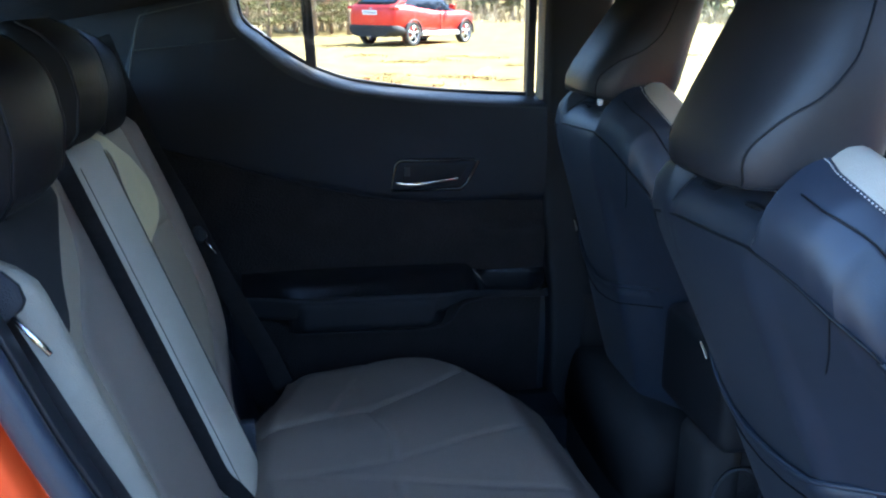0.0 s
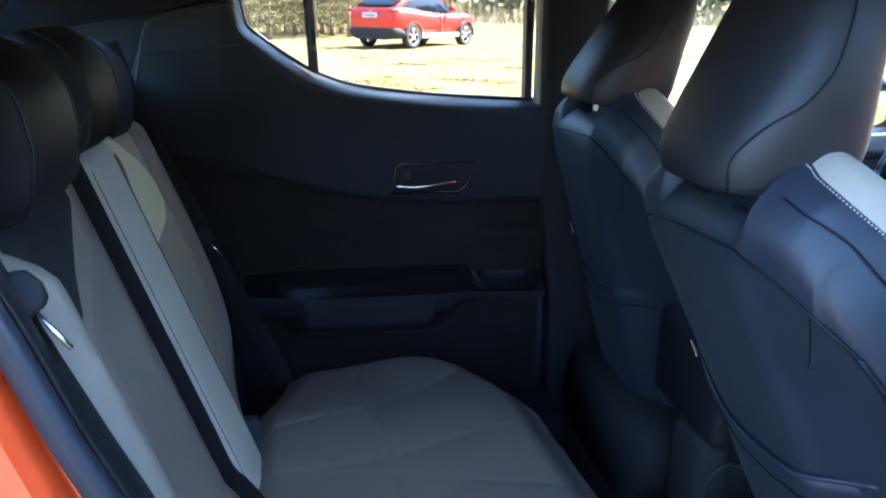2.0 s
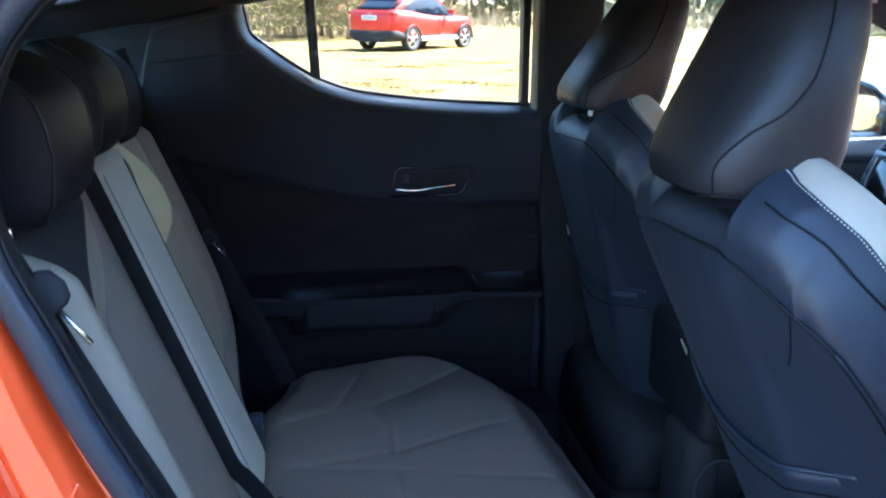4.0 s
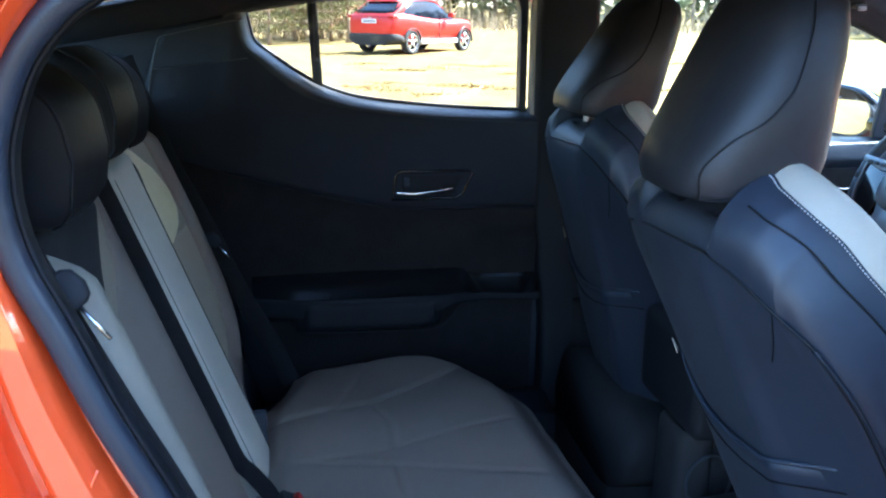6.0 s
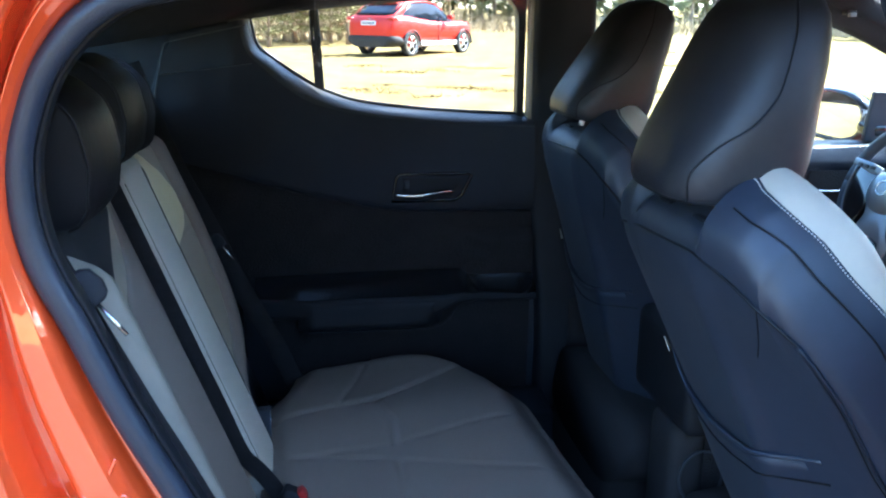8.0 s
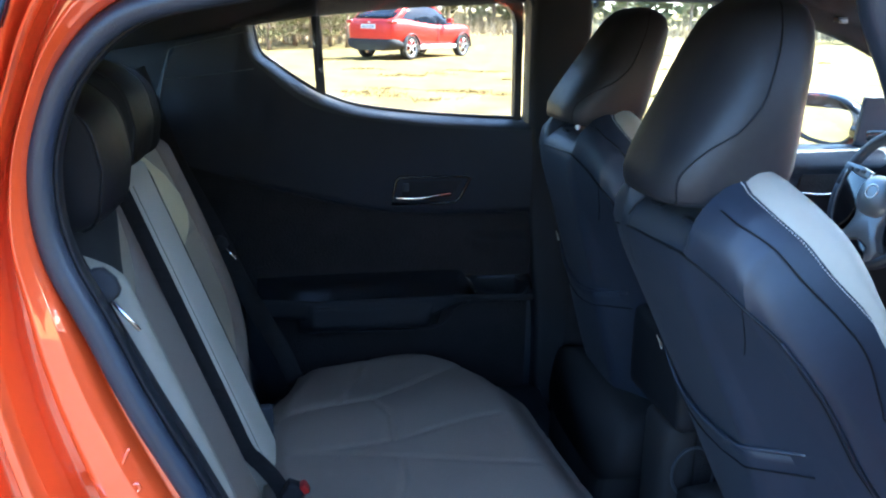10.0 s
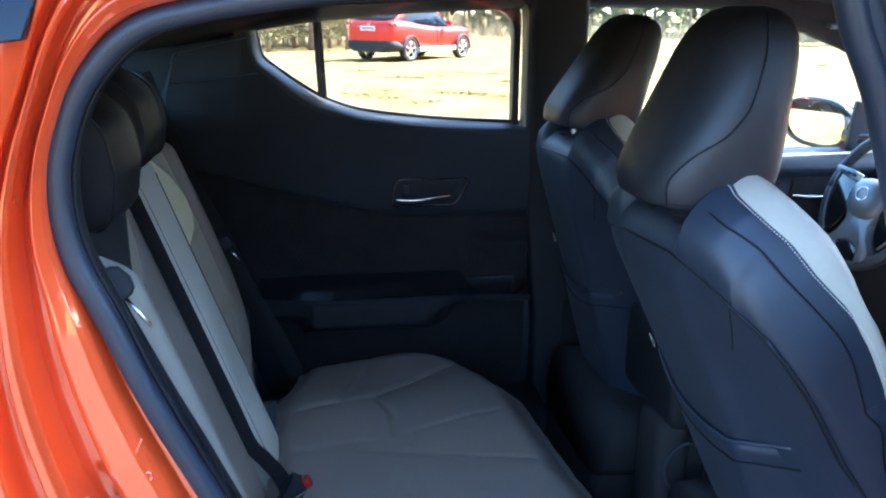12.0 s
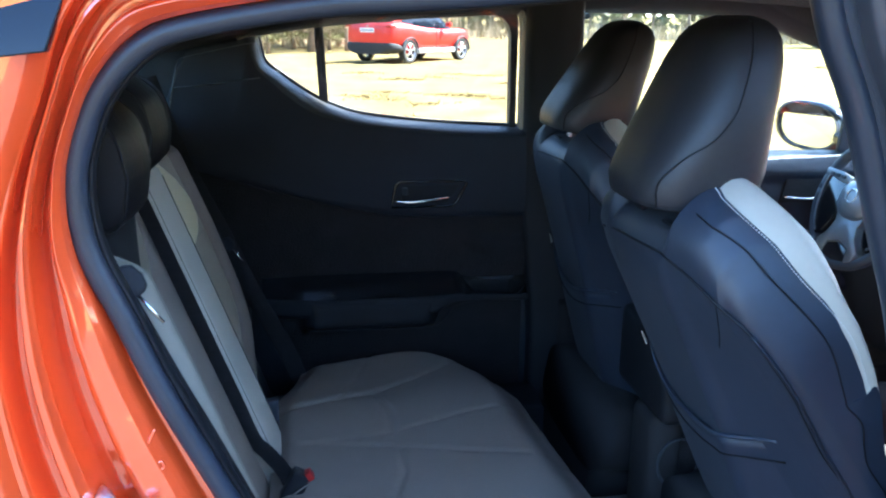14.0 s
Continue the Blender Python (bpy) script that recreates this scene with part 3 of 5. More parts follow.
def outer_back(s):
    """An outer backrest: a base with a grey centre, pale bolster and dark insert laid into it; the far bolster and
    insert are recoloured for the light there.
    """
    def surf(d, z, off=0.0):
        lift, edge = outer_lift(d, z, s)
        return Vector((back_x(z, lift - 0.075 * step(1.08, 1.14, z) ** 2 + off), YC + s * d, z))

    def patch(name, a, b, z0, z1, m, label, puff, nz=48, nd=20, soft=0.006):
        def f(u, v):
            z = z0 + (z1 - z0) * v
            d = a(z) + (b(z) - a(z)) * u
            e = min(1, 5 * u * (1 - u) * 4 * 0.25 + 0.0)
            rim = min(u, 1 - u) * abs(b(z) - a(z))
            rim = min(rim, v * (z1 - z0), (1 - v) * (z1 - z0))
            return surf(d, z, puff * (1 - math.exp(-rim / soft)))
        bm = grid(f, [0.5 - 0.5 * math.cos(math.pi * k / nd) for k in range(nd + 1)], [0.5 - 0.5 * math.cos(math.pi * k / nz) for k in range(nz + 1)])
        for fc in bm.faces:
            if fc.normal.x < 0:
                fc.normal_flip()
        put(name, bm, m, bench, label)
    edge = lambda z: outer_lift(0.3, z, s)[1]
    wide = 0.115 if s < 0 else 0.085
    patch("backrest_base", lambda z: 0.08, lambda z: edge(z) - 0.04, 0.45, 1.14, IVORY2, "pale leather backrest band", 0.0)
    patch("backrest_centre", lambda z: 0.075, lambda z: min(centre_cut(z) - 0.002, edge(z) - 0.06), 0.45, 1.12, TAUPE, "grey leather backrest centre", 0.005)
    patch("backrest_band", lambda z: max(centre_cut(z) + 0.002, 0.09), lambda z: max(edge(z) - wide, centre_cut(z) + 0.004), 0.45, 0.913, IVORY2, "pale leather lower band", 0.005)
    patch("backrest_band", lambda z: centre_cut(z) + 0.002, lambda z: edge(z) - wide, 0.917, 1.135, IVORY2, "pale leather upper band", 0.005)
    if s < 0:
        patch("backrest_insert", lambda z: insert_half(z)[0], lambda z: insert_half(z)[1], 0.937, 1.138, CHARCOAL, "dark insert under the head restraint", 0.026, soft=0.03)
    else:
        # Cream and the grey fold line stand in for window light on this insert.
        patch("backrest_insert", lambda z: 0.085, leaf_edge, 0.906, 1.135, LIT_INSERT, "insert under the head restraint, coloured cream for window light", 0.014, soft=0.006)
        put("seam", tube([surf(d, z, 0.0135) for d, z in ((0.12, 0.925), (0.165, 0.97), (0.195, 1.02), (0.205, 1.08), (0.205, 1.12))], 0.0022, 40, 6), TAUPE, bench)
    # Far bolster takes the darker grey leather: its shade is put into the colour.
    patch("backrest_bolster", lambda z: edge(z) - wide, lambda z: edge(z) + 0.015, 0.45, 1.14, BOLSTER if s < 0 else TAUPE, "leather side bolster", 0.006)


outer_back(-1)
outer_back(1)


def middle_back(u, v):
    z = 0.47 + 0.672 * v
    d = abs(u)
    x = back_x(z, 0.030) + 0.004 * (1 - u * u) - 0.006 * step(0.85, 1, d) ** 2 - 0.06 * step(0.95, 1.0, v) ** 2 - 0.004 * bell(d - 0.8, 0.035)
    return Vector((x, 1.282 + 0.086 * u, z))


put("backrest_middle", grid(middle_back, span(-1, 1, 44), span(0, 1, 50), (-0.09, 0, -0.02)), IVORY, bench, "pale raised middle backrest", sharp=50)
for u in (-0.84, 0.86):
    put("seam", tube([middle_back(u, v) + Vector((0.0006, 0, 0)) for v in span(0.06, 0.94, 12)], 0.0009, 60, 6), CHARCOAL, bench)
put("backrest_rear", loop_slab([(-0.20, 0.40), (-0.24, 0.40), (-0.47, 1.10), (-0.40, 1.10)], "y", 0.72, 1.82, 0.01), CHARCOAL, bench, "dark back of the bench")


def rear_head(yc, xf, z0, z1, hw, bulge=0.012, deep=0.105):
    """A padded head restraint: flat side panels, piped edges and a domed front."""
    lean = [(0.0, -0.034), (0.04, -0.020), (0.14, -0.007), (0.42, 0.0), (0.66, -0.007), (0.78, -0.016), (0.92, -0.042), (1.0, -0.072)]
    loops = []
    n = 25
    for k in range(n):
        f = 0.5 - 0.5 * math.cos(math.pi * k / (n - 1))
        e = max(0.0, 1 - abs(2 * f - 1) ** 4) ** 0.5
        z = z0 + (z1 - z0) * f
        xp = xf + lerp_table(lean, f)
        w = hw * (0.80 + 0.20 * e)
        xb = xf - deep * (0.62 + 0.38 * e) - 0.015 * f
        lp = []
        for i in range(17):
            q = -1 + i / 8
            lp.append(Vector((xp + (bulge * (0.35 + 0.65 * e)) * (1 - q * q), yc + w * q, z)))
        for i in range(1, 8):
            g = i / 8
            lp.append(Vector((xp + (xb - xp) * g, yc + w * (1 + 0.05 * math.sin(math.pi * g)) * (1 - 0.15 * g ** 4), z)))
        for i in range(9):
            lp.append(Vector((xb - 0.012 * e * math.sin(math.pi * i / 8), yc + w * 0.85 * (1 - i / 4), z)))
        for i in range(7, 0, -1):
            g = i / 8
            lp.append(Vector((xp + (xb - xp) * g, yc - w * (1 + 0.05 * math.sin(math.pi * g)) * (1 - 0.15 * g ** 4), z)))
        loops.append(lp)
    put("head_restraint", ring_mesh(loops), HEADREST, bench, "black leather head restraint with piping", sharp=55)
    for s, i in ((-1, 0), (1, 16)):
        put("piping", tube([lp[i] + Vector((0.0004, s * 0.0006, 0)) for lp in loops[1:-1]], 0.0020, 80, 7, (0, 1, 0)), HEADREST, bench)
    for s in (-1, 1):
        put("post", tube([(xf - 0.065, yc + s * 0.05, z0 - 0.06), (xf - 0.065, yc + s * 0.05, z0 + 0.01)], 0.005, 4, 8, (1, 0, 0)), CHROME, bench, "chrome post")


rear_head(0.903, -0.266, 1.121, 1.298, 0.086)
rear_head(1.256, -0.292, 1.130, 1.298, 0.086)
rear_head(1.637, -0.342, 1.076, 1.268, 0.086)

# ---- the far rear door ----
door = thing("rear_door", (0.1, 1.95, 0.3), "closed black-trimmed rear door with satin handle and window", "car door")


def insert_top(x):
    return lerp_table([(-0.4, 1.035), (-0.13, 0.949), (0.0, 0.914), (0.12, 0.887), (0.2, 0.875), (0.30, 0.870), (0.56, 0.867)], x)


def rear_cut(z):
    """Rear edge of the door trim."""
    return lerp_table([(0.36, -0.02), (0.46, -0.073), (0.71, -0.198), (0.90, -0.303), (1.03, -0.36), (1.16, -0.385), (1.22, -0.365), (1.27, -0.352), (1.29, -0.34), (1.31, -0.32)], z)


def sill_rows(u):
    """The belt line, walked from the rear top corner to the front."""
    return SILL_PATH[int(round(u * (len(SILL_PATH) - 1)))]


SILL_PATH = spline([(-0.148, 0, 1.345), (-0.145, 0, 1.325), (-0.133, 0, 1.279), (-0.10, 0, 1.252), (-0.06, 0, 1.222), (0.0, 0, 1.184), (0.04, 0, 1.166), (0.09, 0, 1.149), (0.15, 0, 1.138), (0.27, 0, 1.124), (0.40, 0, 1.115), (0.553, 0, 1.108)], 80)


def ledge(u, v):
    p = sill_rows(u)
    i = int(round(u * 79))
    t = (SILL_PATH[min(79, i + 1)] - SILL_PATH[max(0, i - 1)]).normalized()
    nrm = Vector((t.z, 0, -t.x))             # away from the glass
    if nrm.z > 0 and nrm.x > 0:
        nrm = -nrm
    k = v * math.pi / 2
    w = 0.024 + 0.012 * bell(p.x + 0.02, 0.08)
    q = p + nrm * w * (1 - math.cos(k))
    return Vector((q.x, 1.990 - 0.068 * math.sin(k), q.z))


# Ledge colour is lifted above the trim's to stand in for sky light.
put("window_ledge", grid(ledge, span(0, 1, 80), span(0, 1, 9)), LEDGE, door, "rounded window ledge")


def upper(u, v):
    """Upper trim, from the ledge down to the insert seam."""
    e = ledge(max(0, u), 1)
    if u < 0:
        k = -u
        top = Vector((-0.19 - 0.15 * k, 1.922, 1.335 - 0.035 * k))
        if k > 0.9:
            top.z -= 0.012
        x1 = -0.24 - 0.13 * k
        low = Vector((x1, 1.922, insert_top(x1)))
        z = top.z + (low.z - top.z) * v
        x = max(rear_cut(z), top.x + (low.x - top.x) * v - 0.06 * math.sin(v * math.pi) * k) if k > 0.5 else top.x + (low.x - top.x) * v
        return Vector((x, 1.922 - 0.010 * math.sin(v * math.pi) + 0.012 * step(0.85, 1.0, k) , z))
    x1 = -0.24 + 0.793 * u
    low = Vector((x1, 1.922, insert_top(x1)))
    p = e.lerp(low, v)
    p.y = 1.922 - 0.012 * math.sin(v * math.pi) + 0.004 * step(0.96, 1, v)
    return p


put("upper_trim", grid(upper, span(-1, 0, 20)[:-1] + span(0, 1, 80), span(0, 1, 24)), SOFT, door, "dark soft-touch upper trim")
put("trim_seam", tube([Vector((x, 1.9095, z)) for x, z in ((-0.354, 1.219), (-0.273, 1.227), (-0.146, 1.243))], 0.0014, 30, 6), TRIMLINE, door)
put("trim_edge", tube([Vector((x, 1.9095, z)) for x, z in ((-0.372, 1.15), (-0.369, 1.174), (-0.358, 1.222), (-0.345, 1.275), (-0.340, 1.287), (-0.326, 1.293), (-0.228, 1.315), (-0.153, 1.331))], 0.0016, 70, 6), TRIMLINE, door)
put("insert_seam", tube([Vector((x, 1.924, insert_top(x))) for x in span(-0.36, 0.55, 24)], 0.0022, 80, 6), PIPING, door)


def insert(u, v):
    z1 = 0.70
    x = -0.36 + 0.915 * u
    zi = insert_top(x)
    z = zi + (z1 - zi) * v
    x = max(x, rear_cut(z))
    y = 1.936 - 0.010 * math.sin(v * math.pi)
    # speaker hump near the front edge
    y -= 0.022 * step(0.395, 0.46, x + 0.10 * abs(v - 0.6)) * step(0.25, 0.45, v)
    return Vector((x, y, z))


def insert_at(x, z):
    zi = insert_top(x)
    v = (z - zi) / (0.70 - zi)
    return insert((x + 0.36) / 0.915, v).y


put("trim_insert", grid(insert, span(0, 1, 70), span(0, 1, 26)), INSERT, door, "textured dark door insert")


def lower(u, v):
    x = -0.30 + 0.86 * u
    z = 0.70 - 0.36 * v
    x = max(x, rear_cut(z))
    return Vector((x, 1.938 + 0.004 * v, z))


put("lower_trim", grid(lower, span(0, 1, 40), span(0, 1, 16)), INSERT, door)


def rest_top(x):
    return lerp_table([(-0.17, 0.712), (0.1, 0.716), (0.35, 0.716), (0.56, 0.706)], x)


def armrest(u, v):
    """The arm rest: a flat top, a rounded nose and a hollow towards its front."""
    x = -0.165 + 0.725 * u
    zt = rest_top(x)
    wide = 0.095 - 0.03 * step(0.30, 0.42, x) - 0.04 * step(0.0, -0.16, x)
    if v < 0.45:
        k = v / 0.45
        dip = 0.03 * step(0.36, 0.42, x) * step(0.56, 0.52, x) * math.sin(math.pi * k) ** 0.5 if 0 < k < 1 else 0
        return Vector((x, 1.94 - wide * k, zt - 0.052 * k - dip))
    k = (v - 0.45) / 0.55
    a = k * math.pi / 2
    depth = 0.075 - 0.045 * step(0.28, 0.36, x)
    return Vector((x, 1.94 - wide + (wide) * (1 - math.cos(a)) * step(0.5, 1, k), zt - 0.052 - depth * k))


put("armrest", grid(armrest, span(0, 1, 60), span(0.42, 1, 16)), ARMREST, door, "black arm rest front")
put("armrest_top", grid(armrest, span(0, 1, 60), span(0, 0.42, 14)), PIANO2, door, "dull gloss black arm rest top with a hollow")


def pad(u, v):
    """Padded front of the arm rest, rolled off at its edges."""
    e = 1 - (1 - max(0, 1 - min(u, 1 - u) / 0.10)) ** 2 if min(u, 1 - u) < 0.10 else 0
    g = max(0, abs(2 * v - 1) - 0.35) / 0.65
    return Vector((-0.06 + (0.385 - 0.03 * v) * u, 1.842 + 0.02 * e * e + 0.018 * (1 - math.sqrt(1 - 0.98 * g * g)), 0.664 - 0.085 * v))


put("armrest_pad", grid(pad, span(0, 1, 40), span(0, 1, 16), (0, 0.03, 0)), ARMREST, door, "padded arm rest front")
put("armrest_seam", tube([(-0.05, 1.842, 0.585), (0.12, 1.84, 0.583), (0.27, 1.841, 0.583), (0.32, 1.85, 0.60), (0.355, 1.868, 0.632), (0.45, 1.875, 0.645), (0.53, 1.885, 0.652), (0.555, 1.90, 0.67)], 0.002, 70, 6), PIPING, door)
put("speaker_holes", join(*[loop_slab([(x0 + 0.0022 * math.cos(a), z0 + 0.0022 * math.sin(a)) for a in [2 * math.pi * k / 6 for k in range(6)]], "y", insert_at(x0, z0) - 0.0008, insert_at(x0, z0) + 0.001) for i in range(9) for j in range(13) for x0, z0 in [(0.472 + 0.0085 * i, 0.735 + 0.0085 * j + 0.004 * (i % 2))]]), PIPING, door, "perforated speaker patch", smooth=False)
# window: seal, bar, panes
put("window_seal", sweep([p + Vector((0, 1.986, 0.003)) for p in SILL_PATH], rrect(0.008, 0.014, 0.003), (0, 1, 0)), RUBBER, door)
put("window_bar", loop_slab([(0.002, 1.172), (0.026, 1.160), (0.014, 1.40), (-0.010, 1.40)], "y", 1.978, 2.0, 0.002), PLASTIC, door, "black upright window bar")
put("front_frame", loop_slab([(0.514, 1.10), (0.532, 1.10), (0.530, 1.39), (0.515, 1.44), (0.45, 1.44), (0.462, 1.402), (0.488, 1.394), (0.503, 1.378), (0.511, 1.35)], "y", 1.965, 2.005, 0.003), PLASTIC, door)
# Pale warm colour stands in for meadow light falling on this edge.
put("frame_reveal", loop_slab([(0.539, 0.66), (0.556, 0.66), (0.553, 1.38), (0.537, 1.42), (0.528, 1.42), (0.538, 1.37)], "y", 1.945, 1.985, 0.004), PILLAR, door, "door frame edge facing the opening")


def tilted(bm, zref=1.10, slope=0.33):
    """Lean a pane inwards towards its top."""
    for v in bm.verts:
        v.co.y -= slope * (v.co.z - zref)
    return bm


put("pane", tilted(loop_slab([(-0.2, 1.25), (0.005, 1.12), (0.005, 1.43), (-0.2, 1.43)], "y", 2.020, 2.024)), PRIVACY, door, "lightly tinted fixed quarter glass")
put("pane", tilted(loop_slab([(0.012, 1.10), (0.53, 1.05), (0.53, 1.43), (0.008, 1.43)], "y", 2.020, 2.024)), PRIVACY, door, "lightly tinted side glass")
bez = [(0.184, 0.902), (0.345, 0.902), (0.362, 0.915), (0.388, 0.966), (0.378, 0.971), (0.205, 0.971), (0.195, 0.962)]
put("handle_bezel", sweep([Vector((a, 1.911, b)) for a, b in [*bez, bez[0], bez[1]]], rrect(0.008, 0.008, 0.003), (0, 1, 0)), PIANO2, door, "black handle surround")
put("handle_recess", loop_slab([(0.21, 0.912), (0.335, 0.912), (0.368, 0.960), (0.215, 0.960)], "y", 1.9105, 1.918, 0.001), ARMREST, door)
put("handle", sweep(spline([(0.194, 1.901, 0.921), (0.24, 1.894, 0.919), (0.29, 1.894, 0.925), (0.338, 1.902, 0.929)], 24), rrect(0.008, 0.011, 0.003), (0, 1, 0)), CHROME, door, "satin chrome pull handle")
put("lock_lever", box(0.214, 0.228, 1.903, 1.912, 0.935, 0.956, 0.002), PLASTIC, door)

# ---- shell of the car ----
body = thing("car_body", (-0.4, 0.6, 0.3), "glossy orange car body around the open rear door", "car body")
lone("floor", box(-0.35, 1.9, 0.60, 1.97, 0.22, 0.26, 0.01), CARPET, "dark carpeted car floor", "floor", "structure")


def roof_in(u, v):
    x = -0.66 + 2.11 * u
    s = math.sin(math.pi * v)
    z = lerp_table([(-0.95, 1.28), (-0.6, 1.36), (-0.2, 1.425), (0.3, 1.455), (0.9, 1.455), (1.2, 1.44), (1.45, 1.42)], x)
    return Vector((x, 0.64 + 1.29 * v, z + 0.03 * s))


lone("ceiling", grid(roof_in, span(0, 1, 30), span(0, 1, 16), (0, 0, 0.02)), LINER, "dark cloth headliner of the car", "ceiling", "structure")
# header trim above the far doors
HEAD = [(-0.95, 1.22), (-0.55, 1.262), (-0.34, 1.300), (-0.15, 1.343), (0.0, 1.366), (0.247, 1.389), (0.5, 1.403), (0.70, 1.410), (1.04, 1.410), (1.24, 1.380), (1.44, 1.310), (1.75, 1.17)]


def header(u, v):
    x = -0.95 + 2.7 * u
    z = lerp_table(HEAD, x)
    a = math.pi * v
    return Vector((x, 1.975 - 0.06 * math.sin(a * 0.5), z + 0.075 * (1 - math.cos(a * 0.5))))


lone("roof_trim", grid(header, span(0, 1, 90), span(0, 1, 8), (0, 0.03, 0.01)), LINER, "dark roof edge trim above the doors", "trim", "structure")
# far middle pillar with its seal
lone("pillar", sweep(spline([(0.624, 1.965, 1.46), (0.624, 1.965, 1.30), (0.626, 1.965, 1.1), (0.632, 1.965, 0.85), (0.66, 1.96, 0.55), (0.66, 1.96, 0.22)], 40), rrect(0.158, 0.09, 0.02), (0, 1, 0)), ARMREST, "black plastic middle pillar trim", "pillar", "structure")
# dark trim behind and beside the bench
side = thing("quarter_trim", (-0.5, 1.9, 0.3), "dark plastic side trim beside the bench", "trim", "", "structure")
put("trim_panel", grid(lambda u, v: Vector((-0.95 + 0.75 * u, 1.955 - 0.02 * math.sin(3 * v), 0.3 + 1.05 * v)), span(0, 1, 14), span(0, 1, 14), (0, 0.03, 0)), SOFT, side)
put("seat_filler", grid(lambda u, v: Vector((back_x(0.35 + 0.82 * v, -0.05) - 0.03 * u, 1.50 + 0.445 * u, 0.35 + 0.82 * v)), span(0, 1, 10), span(0, 1, 16), (-0.08, 0, 0)), SOFT, side)
put("sill_trim", grid(lambda u, v: Vector((-0.3 + 0.9 * u, 1.80 + 0.14 * v, 0.34 + 0.02 * v)), span(0, 1, 8), span(0, 1, 6), (0, 0, -0.1)), PLASTIC, side)
put("pillar_foot", grid(lambda u, v: Vector((0.665 - 0.06 * u * u * u + 0.12 * v, 1.905 - 0.01 * u - 0.02 * v, 0.62 - 0.38 * u)), span(0, 1, 20), span(0, 1, 5), (0, 0.03, 0)), INSERT, side, "flared foot of the pillar trim")
lone("rear_shelf", box(-0.95, -0.44, 0.66, 1.95, 1.06, 1.09, 0.008), CHARCOAL, "dark parcel shelf behind the bench", "shelf", "structure")
lone("tailgate", box(-1.02, -0.95, 0.60, 2.0, 0.3, 1.08, 0.02), PLASTIC, "dark inner face of the tailgate", "tailgate", "structure")
lone("rear_window", grid(lambda u, v: Vector((-1.0 + 0.36 * u, 0.62 + 1.33 * v, 1.085 + 0.325 * u + 0.02 * u * math.sin(math.pi * v))), span(0, 1, 6), span(0, 1, 10), (0.004, 0, 0.004)), GLASS, "raked rear window above the tailgate", "window", "structure")

# far front door
fdoor = thing("front_door", (1.2, 1.95, 0.3), "closed driver door with pale ledge and satin handle", "car door")


def fpanel(u, v):
    x = 0.70 + 1.2 * u
    zt = 1.030 - 0.016 * u
    if v < 0.2:
        k = v / 0.2 * math.pi / 2
        return Vector((x, 2.0 - 0.085 * math.sin(k), zt - 0.045 * (1 - math.cos(k))))
    k = (v - 0.2) / 0.8
    y = 1.915 + 0.02 * step(0.0, 0.05, k) - 0.06 * bell(k - 0.52, 0.07)
    return Vector((x, y, zt - 0.045 + (0.34 - zt + 0.045) * k))


put("door_panel", grid(fpanel, span(0, 1, 30), span(0, 0.2, 8) + span(0.22, 1, 40), (0, 0.05, 0)), SOFT, fdoor, "dark door trim with soft ledge")
put("handle", sweep(spline([(1.325, 1.915, 0.905), (1.39, 1.908, 0.900), (1.47, 1.915, 0.903)], 20), rrect(0.008, 0.011, 0.003), (0, 1, 0)), CHROME, fdoor, "satin chrome pull handle")
put("handle_recess", loop_slab([(1.32, 0.885), (1.50, 0.885), (1.54, 0.955), (1.335, 0.955)], "y", 1.928, 1.938, 0.002), INSERT, fdoor)
put("mirror_sail", loop_slab([(1.535, 1.02), (1.66, 1.01), (1.68, 1.10), (1.61, 1.160), (1.55, 1.160)], "y", 2.002, 2.018, 0.004), PLASTIC, fdoor, "dark sail panel beside the mirror")
put("window_frame", sweep(spline([(0.706, 1.985, 1.05), (0.704, 1.985, 1.25), (0.702, 1.985, 1.38), (0.73, 1.985, 1.405)], 40), rrect(0.014, 0.02, 0.004), (0, 1, 0)), RUBBER, fdoor)
put("pane", tilted(loop_slab([(0.69, 1.02), (1.85, 1.02), (1.75, 1.17), (1.44, 1.32), (1.04, 1.42), (0.69, 1.42)], "y", 2.020, 2.024)), GLASS, fdoor, "clear side glass")

# door mirror outside the driver window
mir = thing("door_mirror", (1.52, 2.13, 1.0), "black door mirror with a bright glass", "mirror")


def mirror_loop(f, grow=1.0):
    out = []
    for k in range(28):
        a = 2 * math.pi * k / 28
        c, s = math.cos(a), math.sin(a)
        out.append(Vector((1.541 + 0.07 * f, 2.165 + 0.115 * grow * math.copysign(abs(c) ** 0.75, c), 1.074 + 0.075 * grow * math.copysign(abs(s) ** 0.8, s) + 0.012 * c)))
    return out


_turn = Matrix.Translation((1.50, 2.165, 1.085)) @ Matrix.Rotation(radians(24), 4, "Z") @ Matrix.Translation((-1.50, -2.165, -1.085))
put("housing", ring_mesh([[_turn @ p for p in mirror_loop(f, g)] for f, g in ((0.12, 0.84), (0.0, 0.88), (0.0, 1.0), (0.4, 1.04), (1.0, 0.95), (1.5, 0.72), (1.75, 0.4))]), PIANO, mir, "gloss black housing")
_mg = bmesh.new()
_mg.faces.new([_mg.verts.new(_turn @ (p + Vector((0.04 * (p.z - 1.074), 0, 0)))) for p in mirror_loop(0.10, 0.84)])
put("mirror_glass", _mg, MIRROR, mir, "bright mirror glass", smooth=False)
put("foot", box(1.56, 1.66, 2.0, 2.08, 1.03, 1.07, 0.012), PIANO, mir)

